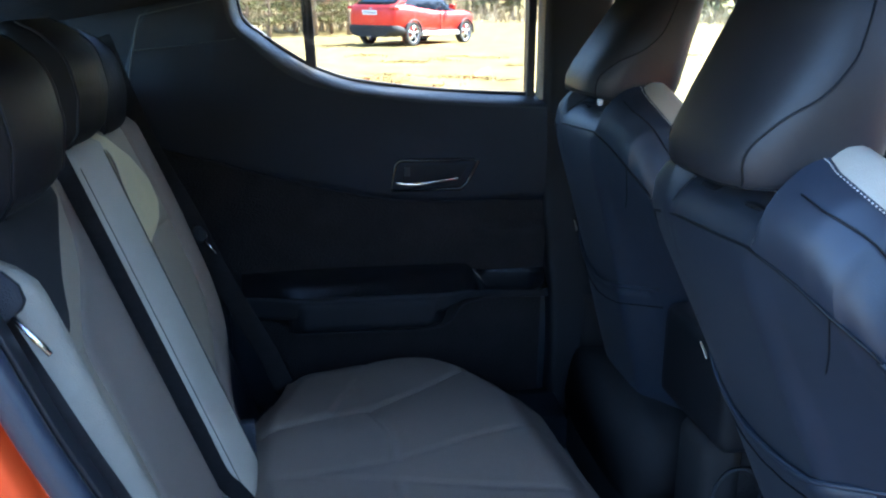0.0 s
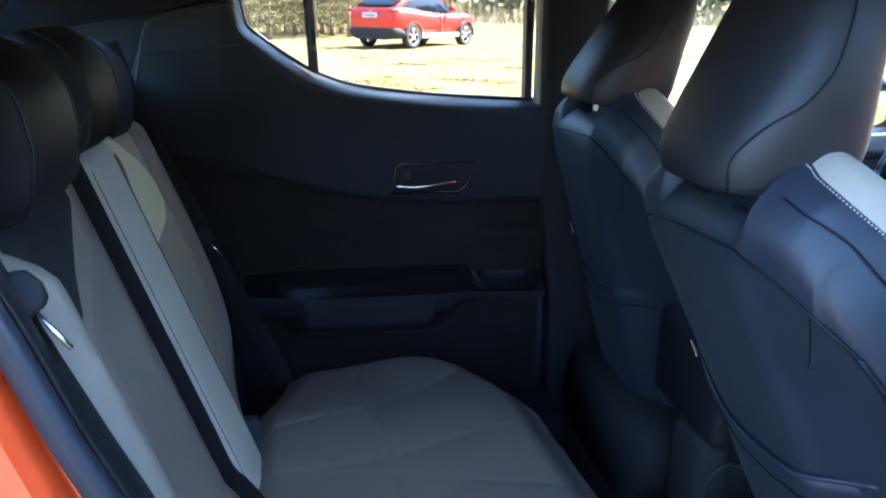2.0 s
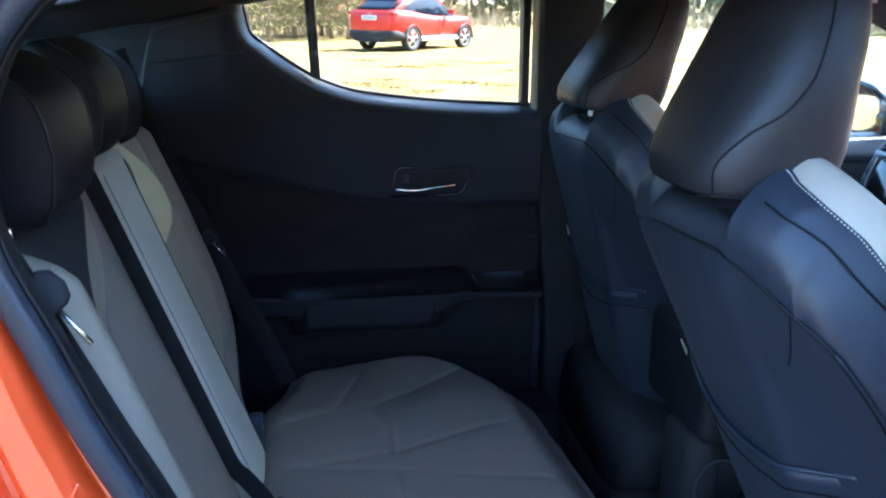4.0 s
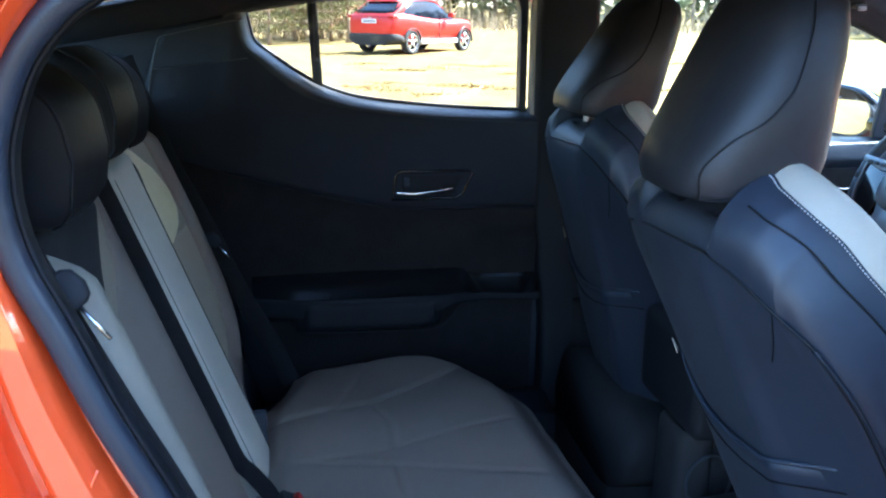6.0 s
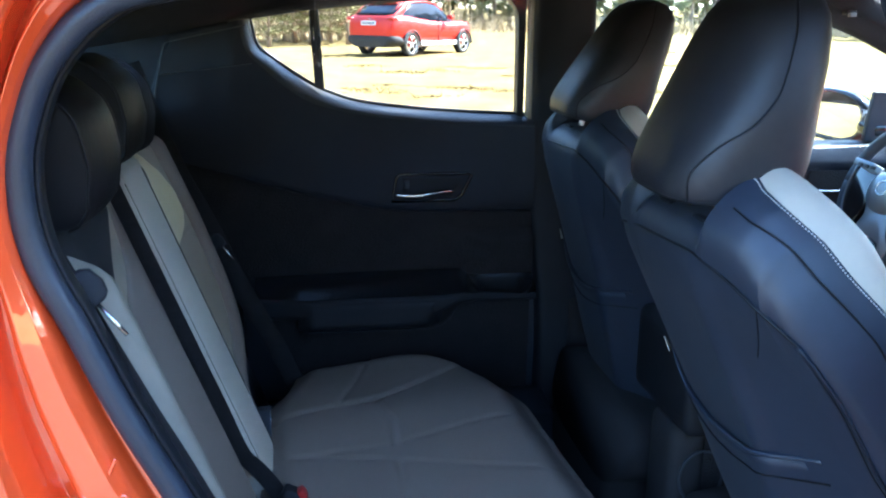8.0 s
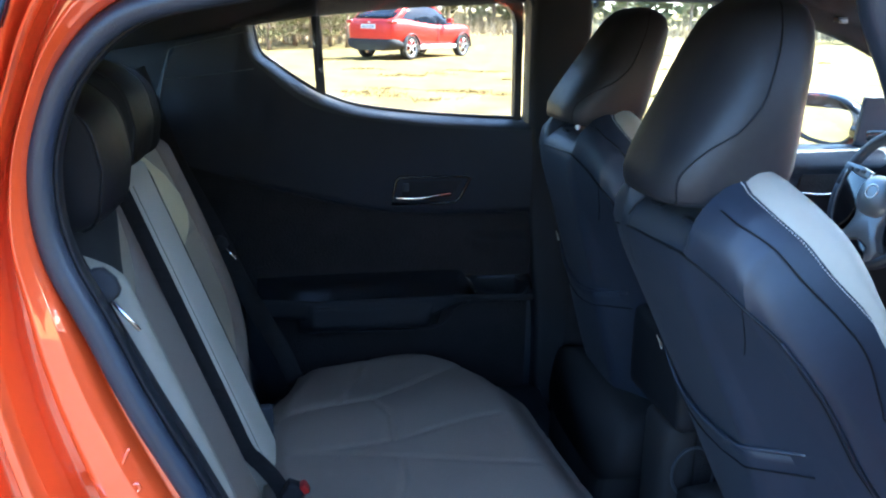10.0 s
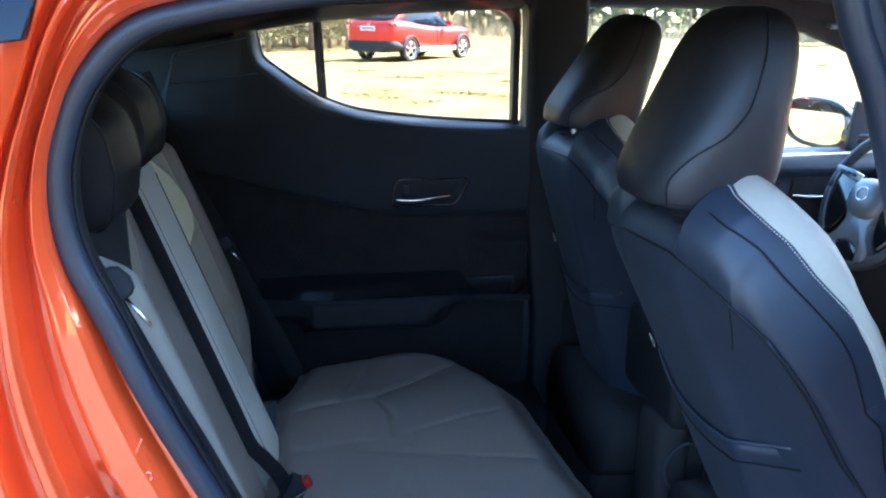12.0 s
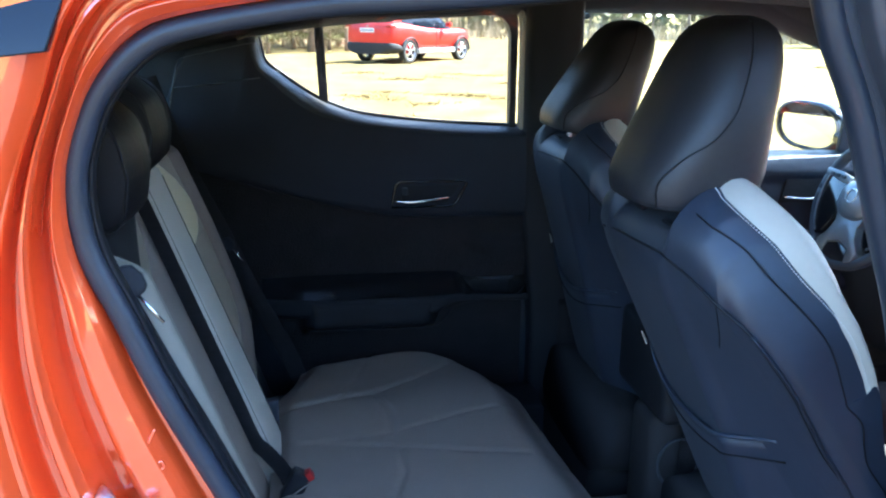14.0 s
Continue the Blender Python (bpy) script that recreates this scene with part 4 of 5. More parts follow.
# windscreen, front pillars, bonnet and roof outside
lone("windscreen", grid(lambda u, v: Vector((1.46 + 0.60 * u, 0.66 + 1.24 * v, 1.43 - 0.43 * u + 0.015 * math.sin(math.pi * v))), span(0, 1, 8), span(0, 1, 12), (0.003, 0, 0.004)), GLASS, "clear sloping windscreen", "windscreen", "structure")
for y in (0.64, 1.94):
    lone("front_pillar", sweep(spline([(1.15, y, 1.50), (1.3, y, 1.435), (1.5, y, 1.36), (1.8, y, 1.20), (2.05, y, 1.03)], 24), rrect(0.06, 0.07, 0.02), (0, 0, 1)), LINER, "dark windscreen pillar trim", "pillar", "structure")


def skin_roof(u, v):
    x = -0.68 + 2.15 * u
    z = lerp_table([(-1.05, 1.34), (-0.6, 1.43), (-0.1, 1.50), (0.4, 1.53), (1.0, 1.52), (1.47, 1.45)], x)
    return Vector((x, 0.60 + 1.37 * v, z + 0.025 * math.sin(math.pi * v)))


put("roof", grid(skin_roof, span(0, 1, 20), span(0, 1, 14), (0, 0, -0.02)), ORANGE, body, "orange painted roof")
put("bonnet", grid(lambda u, v: Vector((1.95 + 0.95 * u, 0.55 + 1.44 * v, 1.02 - 0.16 * u * u - 0.06 * (2 * v - 1) ** 4)), span(0, 1, 10), span(0, 1, 12), (0, 0, -0.3)), ORANGE, body, "orange bonnet")
put("front_end", box(2.85, 2.95, 0.56, 1.98, 0.25, 0.86, 0.04), ORANGE, body)
put("underside", box(-1.0, 2.9, 0.58, 1.96, 0.16, 0.215, 0.02), PLASTIC, body)
put("inner_liner", box(-1.0, 2.0, 1.962, 1.99, 0.17, 1.0, 0.0), PLASTIC, body)
put("outer_side", box(-1.05, 2.9, 2.0, 2.04, 0.24, 1.0, 0.015), ORANGE, body, "orange outer side")
put("near_front_door", box(0.80, 1.98, 0.50, 0.58, 0.24, 1.03, 0.02), ORANGE, body, "orange closed front door")
put("near_sill", box(-0.1, 0.85, 0.52, 0.62, 0.2, 0.34, 0.02), ORANGE, body)
put("near_door_frame", sweep(spline([(0.80, 0.60, 1.45), (1.1, 0.60, 1.44), (1.4, 0.6, 1.34), (1.95, 0.58, 1.03)], 24), rrect(0.05, 0.05, 0.015), (0, 0, 1)), PIANO, body)

# ---- the door opening beside the camera ----
SEAL = [(0.58, 1.452), (0.35, 1.440), (0.117, 1.420), (-0.025, 1.410), (-0.156, 1.387), (-0.201, 1.368), (-0.231, 1.340), (-0.253, 1.308), (-0.271, 1.261), (-0.277, 1.226), (-0.276, 1.183), (-0.266, 1.139), (-0.242, 1.08), (-0.211, 0.998), (-0.171, 0.91), (-0.119, 0.80), (-0.03, 0.62)]
EDGE = [(0.58, 1.51), (0.35, 1.50), (0.117, 1.48), (-0.025, 1.466), (-0.156, 1.452), (-0.22, 1.438), (-0.247, 1.415), (-0.266, 1.38), (-0.286, 1.325), (-0.309, 1.27), (-0.331, 1.21), (-0.349, 1.14), (-0.358, 1.06), (-0.354, 0.97), (-0.338, 0.88), (-0.305, 0.77), (-0.24, 0.6)]
SEAL_P = spline([(x, 0.62, z) for x, z in SEAL], 140)
EDGE_P = spline([(x, 0.56, z) for x, z in EDGE], 140)
DEPTH = [(0, 0.636), (0.08, 0.622), (0.14, 0.618), (0.20, 0.600), (0.26, 0.594), (0.40, 0.588), (0.45, 0.590), (0.49, 0.606), (0.53, 0.612), (0.59, 0.612), (0.63, 0.604), (0.67, 0.576), (0.71, 0.566), (0.76, 0.566), (0.80, 0.574), (0.84, 0.592), (0.90, 0.592), (0.94, 0.566), (0.965, 0.552), (1.0, 0.549)]


def jamb(u, v):
    p = SEAL_P[u].lerp(EDGE_P[u], v)
    return Vector((p.x, 0.59 + (lerp_table(DEPTH, v) - 0.59) * (1 + 0.45 * math.sin(math.pi * v)) + 0.0022 * noise.noise((p.x * 20, p.z * 14, 1)) + 0.0009 * noise.noise((p.x * 60, p.z * 45, 4)), p.z))


_vs = sorted({round(k / 60, 4) for k in range(61)} | {d for d, _ in DEPTH})
put("door_jamb", grid(jamb, range(140), _vs), ORANGE, body, "orange painted stepped door jamb")
put("door_seal", sweep([p + Vector((0, -0.004, 0)) for p in SEAL_P], rrect(0.024, 0.026, 0.011, 4), (0, 1, 0)), RUBBER, body, "black rubber door seal")
put("seal_lip", sweep([p + (Vector((0.16, 0.62, 1.13)) - p).normalized() * 0.0125 + Vector((0, 0.014, 0)) for p in SEAL_P], rrect(0.005, 0.020, 0.002), (0, 1, 0)), PIPING, body)


def skin(u, v):
    p = EDGE_P[u]
    return Vector((p.x - 0.55 * v * step(0.2, -0.2, p.x), 0.549 - 0.03 * math.sin(v * 2.2) - 0.06 * step(1.15, 0.85, p.z) * step(0, 0.6, v), p.z + 0.05 * v * step(-0.1, 0.3, p.x)))


put("quarter_panel", grid(skin, range(140), span(0, 1, 16), (0, 0.01, 0)), ORANGE, body, "orange rear quarter panel")
put("quarter_glass", tilted(loop_slab([(-0.247, 1.432), (-0.269, 1.366), (-0.31, 1.361), (-0.80, 1.330), (-0.80, 1.47), (-0.24, 1.455)], "y", 0.528, 0.546, 0.002), 1.362, -0.35), DGLASS, body, "dark quarter glass")
# inner trim behind the near seal
put("inner_trim", grid(lambda u, v: Vector((SEAL_P[u].x - 0.02 - 0.17 * v, 0.635 + 0.10 * v, SEAL_P[u].z + 0.01)), range(20, 140), span(0, 1, 6)), SOFT, body, "dark inner pillar trim")
put("inner_wall", box(-0.95, -0.42, 0.62, 0.66, 0.3, 1.40, 0.01), SOFT, body)
# striker, clip and pressing on the jamb
put("striker", join(ring_mesh([[Vector((x + r * math.cos(t) * 0.86, y + r * math.sin(t), z + r * math.cos(t) * 0.5)) for t in [2 * math.pi * k / 14 for k in range(14)]] for x, y, z, r in ((-0.246, 0.585, 0.850, 0.010), (-0.253, 0.570, 0.862, 0.0115), (-0.262, 0.563, 0.876, 0.012), (-0.269, 0.566, 0.887, 0.0115), (-0.273, 0.574, 0.893, 0.008), (-0.275, 0.582, 0.896, 0.003))]), ring_mesh([[Vector((x + r * math.cos(t) * 0.4, y + r * math.sin(t), z + r * math.cos(t) * 0.9)) for t in [2 * math.pi * k / 14 for k in range(14)]] for x, y, z, r in ((-0.246, 0.585, 0.855, 0.009), (-0.236, 0.570, 0.860, 0.010), (-0.225, 0.565, 0.866, 0.0105), (-0.216, 0.570, 0.870, 0.009), (-0.211, 0.580, 0.872, 0.004))]), box(-0.285, -0.205, 0.592, 0.602, 0.835, 0.862, 0.004)), STEEL, body, "bright zinc door striker")
for line in (((-0.247, 0.932), (-0.241, 0.922), (-0.234, 0.920), (-0.228, 0.926), (-0.222, 0.940), (-0.216, 0.953)), ((-0.240, 0.892), (-0.239, 0.899), (-0.215, 0.912), (-0.210, 0.910), (-0.211, 0.904), (-0.237, 0.890), (-0.240, 0.894))):
    put("jamb_pressing", sweep(spline([(x, 0.5985, z) for x, z in line], 50), circle(0.0017, 8), (0, 1, 0)), ORANGE, body)

# near middle pillar: trim, seal and door edge
bp = thing("middle_pillar", (0.65, 0.6, 0.3), "black middle pillar with rubber seal beside the open door", "pillar", "", "structure")
BP = [(0.500, 1.47), (0.530, 1.387), (0.567, 1.317), (0.597, 1.243), (0.627, 1.159), (0.682, 1.007), (0.735, 0.771), (0.748, 0.5), (0.748, 0.26)]


def bpath(dx, y, n=60):
    return spline([(x + dx, y, z) for x, z in BP], n)


put("pillar_trim", sweep(bpath(0.056, 0.630), rrect(0.05, 0.06, 0.018), (0, 1, 0)), PLASTIC, bp)
put("pillar_seal", sweep(bpath(0.026, 0.612), rrect(0.030, 0.034, 0.013), (0, 1, 0)), RUBBER, bp, "rubber seal on the pillar edge")
put("pillar_panel", sweep(bpath(0.066, 0.592), rrect(0.022, 0.046, 0.008), (0, 1, 0)), PIANO3, bp, "satin pillar panel")
put("door_edge", sweep(bpath(0.125, 0.565), rrect(0.05, 0.060, 0.012), (0, 1, 0)), ORANGE, bp, "orange edge beside the pillar")
put("door_rubber", sweep(bpath(0.098, 0.575), rrect(0.03, 0.03, 0.010), (0, 1, 0)), RUBBER, bp)

# the opened rear door, swung forwards beside the camera
odoor = thing("open_door", (0.78, 0.45, 0.3), "orange rear door swung wide open", "car door")
_od = Matrix.Translation((0.80, 0.52, 0)) @ Matrix.Rotation(radians(-110), 4, "Z")
for nm, bm, m, lab in (("outer_skin", box(0.0, 0.88, -0.06, -0.02, 0.28, 1.05, 0.015), ORANGE, "orange outer skin"), ("inner_trim", box(0.03, 0.86, -0.125, -0.06, 0.32, 1.08, 0.02), SOFT, "dark inner trim"), ("window_frame", sweep(spline([(0.02, -0.06, 1.05), (0.05, -0.05, 1.42), (0.45, -0.05, 1.42), (0.8, -0.06, 1.30), (0.86, -0.06, 1.06)], 40), rrect(0.03, 0.05, 0.01), (0, 1, 0)), PLASTIC, "black window frame"), ("pane", box(0.04, 0.80, -0.062, -0.058, 1.04, 1.36, 0), GLASS, "clear side glass")):
    bmesh.ops.transform(bm, matrix=_od, verts=bm.verts)
    put(nm, bm, m, odoor, lab)

# ---- dashboard, steering wheel, console ----
dash = thing("dashboard", (1.75, YC, 0.4), "dark dashboard below the windscreen", "dashboard")
put("top", grid(lambda u, v: Vector((1.48 + 0.6 * u, 0.66 + 1.26 * v, 0.93 + 0.06 * math.sin(math.pi * min(1, u * 1.2)) + 0.03 * bell(v - 0.78, 0.14))), span(0, 1, 12), span(0, 1, 24), (0, 0, -0.05)), SOFT, dash)
put("front", grid(lambda u, v: Vector((1.50 + 0.10 * u * u, 0.66 + 1.26 * v, 0.92 - 0.45 * u)), span(0, 1, 12), span(0, 1, 16), (0.1, 0, 0)), PLASTIC, dash)
put("hood", ring_mesh([[Vector((1.47 + 0.12 * k, 1.645 + (0.17 - 0.01 * k) * math.cos(a), 0.95 + 0.085 * math.sin(a))) for a in [math.pi * i / 16 for i in range(17)]] for k in range(3)], False), PLASTIC, dash)

whl = thing("steering_wheel", (1.381, 1.645, 0.947), "black leather steering wheel with silver spokes", "steering wheel")
WT = Matrix.Translation((1.381, 1.645, 0.947)) @ Matrix.Rotation(radians(20), 4, "Y")


def wp(y, z, x=0.0):
    return WT @ Vector((x, y, z))


rim = [wp(0.172 * math.cos(a), 0.172 * math.sin(a)) for a in [2 * math.pi * k / 64 for k in range(65)]]
put("rim", sweep(rim, circle(0.0145, 14), (1, 0, 0.2)), LEATHER, whl, "black leather rim")
hub = [[wp((0.066 * g) * math.copysign(abs(math.cos(a)) ** 0.8, math.cos(a)), (0.053 * g) * math.copysign(abs(math.sin(a)) ** 0.8, math.sin(a)) - 0.002, x) for a in [2 * math.pi * k / 36 for k in range(36)]] for g, x in ((0.97, 0.03), (1.0, -0.016), (0.97, -0.023), (0.88, -0.029), (0.6, -0.036), (0.2, -0.038))]
put("airbag_cover", ring_mesh(hub), GREYPL, whl, "smooth grey airbag cover")


def flat_wheel(outline, x0, x1, bev=0.001):
    """A plate lying in the plane of the wheel."""
    bm = loop_slab(outline, "x", x0, x1, bev)
    bmesh.ops.transform(bm, matrix=WT, verts=bm.verts)
    return bm


put("badge", tube([wp(0.020 * math.cos(a), 0.017 * math.sin(a) + 0.006, -0.0385) for a in [2 * math.pi * k / 16 for k in range(17)]], 0.002, 50, 6, (1, 0, 0)), CHROME, whl, "plain chrome ring badge")
for s in (-1, 1):
    put("spoke", flat_wheel([(s * y, z) for y, z in ((0.05, 0.036), (0.10, 0.036), (0.158, 0.050), (0.164, 0.0), (0.152, -0.058), (0.126, -0.100), (0.108, -0.118), (0.090, -0.105), (0.072, -0.075), (0.06, -0.03))], -0.014, 0.004), PIANO, whl, "gloss black spoke")
    put("spoke_edge", sweep(spline([wp(s * 0.154 * math.cos(a), 0.154 * math.sin(a), -0.016) for a in span(-0.78, 0.34, 9)], 30), rrect(0.004, 0.005, 0.0015), (1, 0, 0)), GREYPL, whl, "silver edge of the spoke")
    put("switch_bar", flat_wheel([(s * y, z) for y, z in ((0.052, 0.052), (0.10, 0.060), (0.162, 0.062), (0.165, 0.048), (0.10, 0.034), (0.056, 0.032))], -0.022, -0.012, 0.003), GREYPL, whl, "silver switch bar")
    for y in (0.082, 0.108, 0.132):
        part("switch_pad", box(-0.002, 0.002, -0.009, 0.009, -0.005, 0.005, 0.0015), PLASTIC, whl).matrix_local = Matrix.Translation(-whl.location) @ WT @ Matrix.Translation((-0.0235, s * y, 0.047))
_half = [(0.0, -0.046), (0.058, -0.030), (0.046, -0.066), (0.058, -0.098), (0.084, -0.126), (0.076, -0.152), (0.052, -0.161), (0.044, -0.124), (0.0, -0.112)]
put("lower_spoke", flat_wheel(_half + [(-y, z) for y, z in _half[-2:0:-1]], -0.018, 0.004, 0.003), GREYPL, whl, "silver lower spoke")
put("spoke_inset", flat_wheel([(0.0, -0.115), (0.041, -0.127), (0.048, -0.158), (0.0, -0.166), (-0.048, -0.158), (-0.041, -0.127)], -0.015, 0.004, 0.002), PIANO, whl, "gloss black inset of the lower spoke")
put("column", tube([wp(0, -0.01, 0.02), wp(0, -0.03, 0.25)], 0.05, 6, 14, (0, 1, 0)), PLASTIC, whl)

con = thing("centre_console", (0.9, YC, 0.26), "dark centre console between the front seats", "console")
put("box", box(0.72, 1.45, 1.20, 1.335, 0.26, 0.60, 0.03), INSERT, con)
put("lid", box(0.655, 1.0, 1.162, 1.425, 0.60, 0.785, 0.025, 3), ARMREST, con, "padded arm rest lid")
put("rear_face", box(0.655, 0.73, 1.205, 1.33, 0.27, 0.60, 0.03, 3), CHARCOAL, con)
put("rear_ring", tube([Vector((0.713 + 0.045 * math.cos(a), 1.196, 0.500 + 0.055 * math.sin(a))) for a in [2 * math.pi * k / 16 for k in range(17)]], 0.003, 60, 8, (0, 1, 0)), PLASTIC, con, "rounded moulding on the console side")
lone("tunnel", box(-0.1, 0.9, 1.16, 1.38, 0.25, 0.33, 0.04), CARPET, "carpeted floor tunnel", "floor", "structure")

# ---- belts and buckles ----
def ribbon(pts, wide, n=40, up=(0, 1, 0), thick=0.0018):
    return sweep(spline(pts, n), rrect(thick, wide, thick * 0.4, 1), up)


near_belt = thing("seat_belt", (-0.24, 0.68, 0.9), "black webbing belt with a chrome tongue beside the bench", "seat belt", "rear belts")
put("webbing", ribbon([(-0.318, 0.682, 1.30), (-0.287, 0.678, 1.18), (-0.272, 0.674, 1.14), (-0.254, 0.672, 1.10), (-0.239, 0.672, 1.065), (-0.217, 0.672, 1.015), (-0.195, 0.672, 0.965), (-0.171, 0.672, 0.914), (-0.147, 0.672, 0.86), (-0.107, 0.672, 0.77)], 0.019, 60, (1, 0, 0.4)), WEB, near_belt)


def tongue(parent, base, tip, s=1.0, metal=CHROME):
    a, b = Vector(base), Vector(tip)
    d = (b - a)
    up = Vector((0.3, -1, 0.2))
    rows = [a - d * 0.95, a - d * 0.8, a - d * 0.4, a - d * 0.1, a, ]
    w = [0.009, 0.016, 0.018, 0.014, 0.008]
    loops = []
    t = d.normalized()
    sd = t.cross(up).normalized()
    n = sd.cross(t).normalized()
    for p, q in zip(rows, w):
        loops.append([p + sd * x * s + n * y for x, y in rrect(2 * q, 0.012 * s, 0.005 * s)])
    put("tongue_grip", ring_mesh(loops), ARMREST, parent, "black plastic grip")
    put("tongue_plate", sweep([a, a.lerp(b, 0.5), b], rrect(0.004, 0.013 * s, 0.0015), up), metal, parent, "chrome tongue plate")


tongue(near_belt, (-0.234, 0.668, 1.087), (-0.208, 0.662, 1.056), 1.12)
far_belt = thing("seat_belt", (-0.24, 1.78, 0.9), "black webbing belt with a chrome tongue beside the bench", "seat belt", "rear belts")
put("webbing", ribbon([(-0.40, 1.80, 1.25), (-0.33, 1.79, 1.05), (-0.25, 1.78, 0.88), (-0.19, 1.775, 0.74), (-0.11, 1.77, 0.58), (-0.07, 1.765, 0.48)], 0.045, 40, (1, 0, 0.4)), WEB, far_belt)
tongue(far_belt, (-0.222, 1.76, 0.84), (-0.200, 1.757, 0.812), 0.8)
mid_belt = thing("seat_belt", (-0.2, 1.2, 0.8), "black middle belt fastened in a red-buttoned buckle", "seat belt", "rear belts")
put("webbing", ribbon([(back_x(z, 0.013), 1.193, z) for z in (1.13, 1.0, 0.9, 0.8, 0.7, 0.62)] + [(-0.128, 1.178, 0.598), (-0.10, 1.145, 0.580), (-0.085, 1.125, 0.556), (-0.08, 1.12, 0.52)], 0.028, 70, (1, 0, 0.36)), WEB, mid_belt)
part("buckle", box(-0.019, 0.017, -0.014, 0.014, -0.040, 0.024, 0.006, 3), ARMREST, mid_belt, "black plastic buckle").matrix_local = Matrix.Translation(Vector((-0.072, 1.108, 0.572)) - mid_belt.location) @ Matrix.Rotation(radians(28), 4, "Y")
part("tongue_plate", box(-0.0015, 0.0015, -0.010, 0.010, -0.030, 0.006, 0.0008), CHROME, mid_belt, "chrome tongue in the buckle").matrix_local = Matrix.Translation(Vector((-0.058, 1.092, 0.578)) - mid_belt.location) @ Matrix.Rotation(radians(55), 4, "Y")
part("button", box(-0.009, 0.009, -0.0105, 0.0105, -0.004, 0.008, 0.003, 2), REDPL, mid_belt, "red release button").matrix_local = Matrix.Translation(Vector((-0.052, 1.104, 0.588)) - mid_belt.location) @ Matrix.Rotation(radians(60), 4, "Y")

latch = thing("belt_latch", (-0.126, 1.388, 0.56), "small black plastic belt anchor between cushion and backrest", "belt anchor")
put("cover", box(-0.137, -0.112, 1.376, 1.398, 0.535, 0.610, 0.004), PLASTIC, latch)
put("slot", box(-0.113, -0.1105, 1.381, 1.393, 0.565, 0.590, 0.0008), CHROME, latch, "bright slot")

clip = thing("visor_clip", (1.38, 1.93, 1.37), "small pale clip on the dark roof trim", "clip")
put("base", box(1.365, 1.395, 1.905, 1.93, 1.366, 1.378, 0.003), PLASTIC, clip)
put("hook", box(1.37, 1.39, 1.898, 1.907, 1.362, 1.372, 0.002), GREYPL, clip, "pale plastic hook")

# ---- the parked red car ----
car = thing("parked_car", (0, 0, 0), "red compact car parked on the dry grass", "car")
CT = Matrix.Translation((3.0, 24.8, 0.0)) @ Matrix.Rotation(math.atan2(0.711, 0.705), 4, "Z") @ Matrix.Translation((0, 0.78, 0))


def cpart(name, bm, material, parent=None, label="", sharp=None, smooth=True):
    bmesh.ops.transform(bm, matrix=CT, verts=bm.verts)
    return part(name, bm, material, parent or car, label, smooth, sharp)


def section_loop(X, hw, lo, hi, tuck=0.82):
    pts = []
    for s in (1, -1):
        side = [(tuck * 0.9, 0.0), (tuck, 0.05), (0.96, 0.3), (1.0, 0.55), (0.985, 0.8), (0.93, 0.95), (0.8, 1.0)]
        side = side if s == 1 else side[::-1]
        pts += [Vector((X, s * hw * a, lo + (hi - lo) * b)) for a, b in side]
    return pts


low = [(-0.86, 0.62, 0.46, 0.95), (-0.83, 0.76, 0.36, 1.06), (-0.72, 0.85, 0.30, 1.13), (-0.4, 0.90, 0.27, 1.15), (0.0, 0.91, 0.25, 1.12), (0.5, 0.895, 0.24, 1.06), (1.3, 0.88, 0.24, 0.98), (2.0, 0.885, 0.24, 0.96), (2.6, 0.90, 0.25, 0.97), (2.98, 0.87, 0.27, 0.93), (3.20, 0.78, 0.30, 0.83), (3.30, 0.62, 0.36, 0.70)]
cpart("body", ring_mesh([section_loop(*s) for s in low]), REDPAINT, None, "glossy red bodywork", 60)
cab = [(-0.70, 0.60, 1.03, 1.07), (-0.48, 0.74, 1.03, 1.27), (-0.15, 0.78, 1.02, 1.45), (0.35, 0.80, 1.0, 1.53), (0.9, 0.80, 0.98, 1.55), (1.4, 0.79, 0.96, 1.51), (1.85, 0.77, 0.95, 1.30), (2.2, 0.75, 0.94, 1.08), (2.4, 0.73, 0.92, 0.97)]


def cabin_loop(X, hw, lo, hi):
    pts = []
    for s in (1, -1):
        side = [(1.0, 0.0), (0.97, 0.3), (0.90, 0.65), (0.80, 0.9), (0.6, 1.0)]
        side = side if s == 1 else side[::-1]
        pts += [Vector((X, s * hw * a, lo + (hi - lo) * b)) for a, b in side]
    return pts


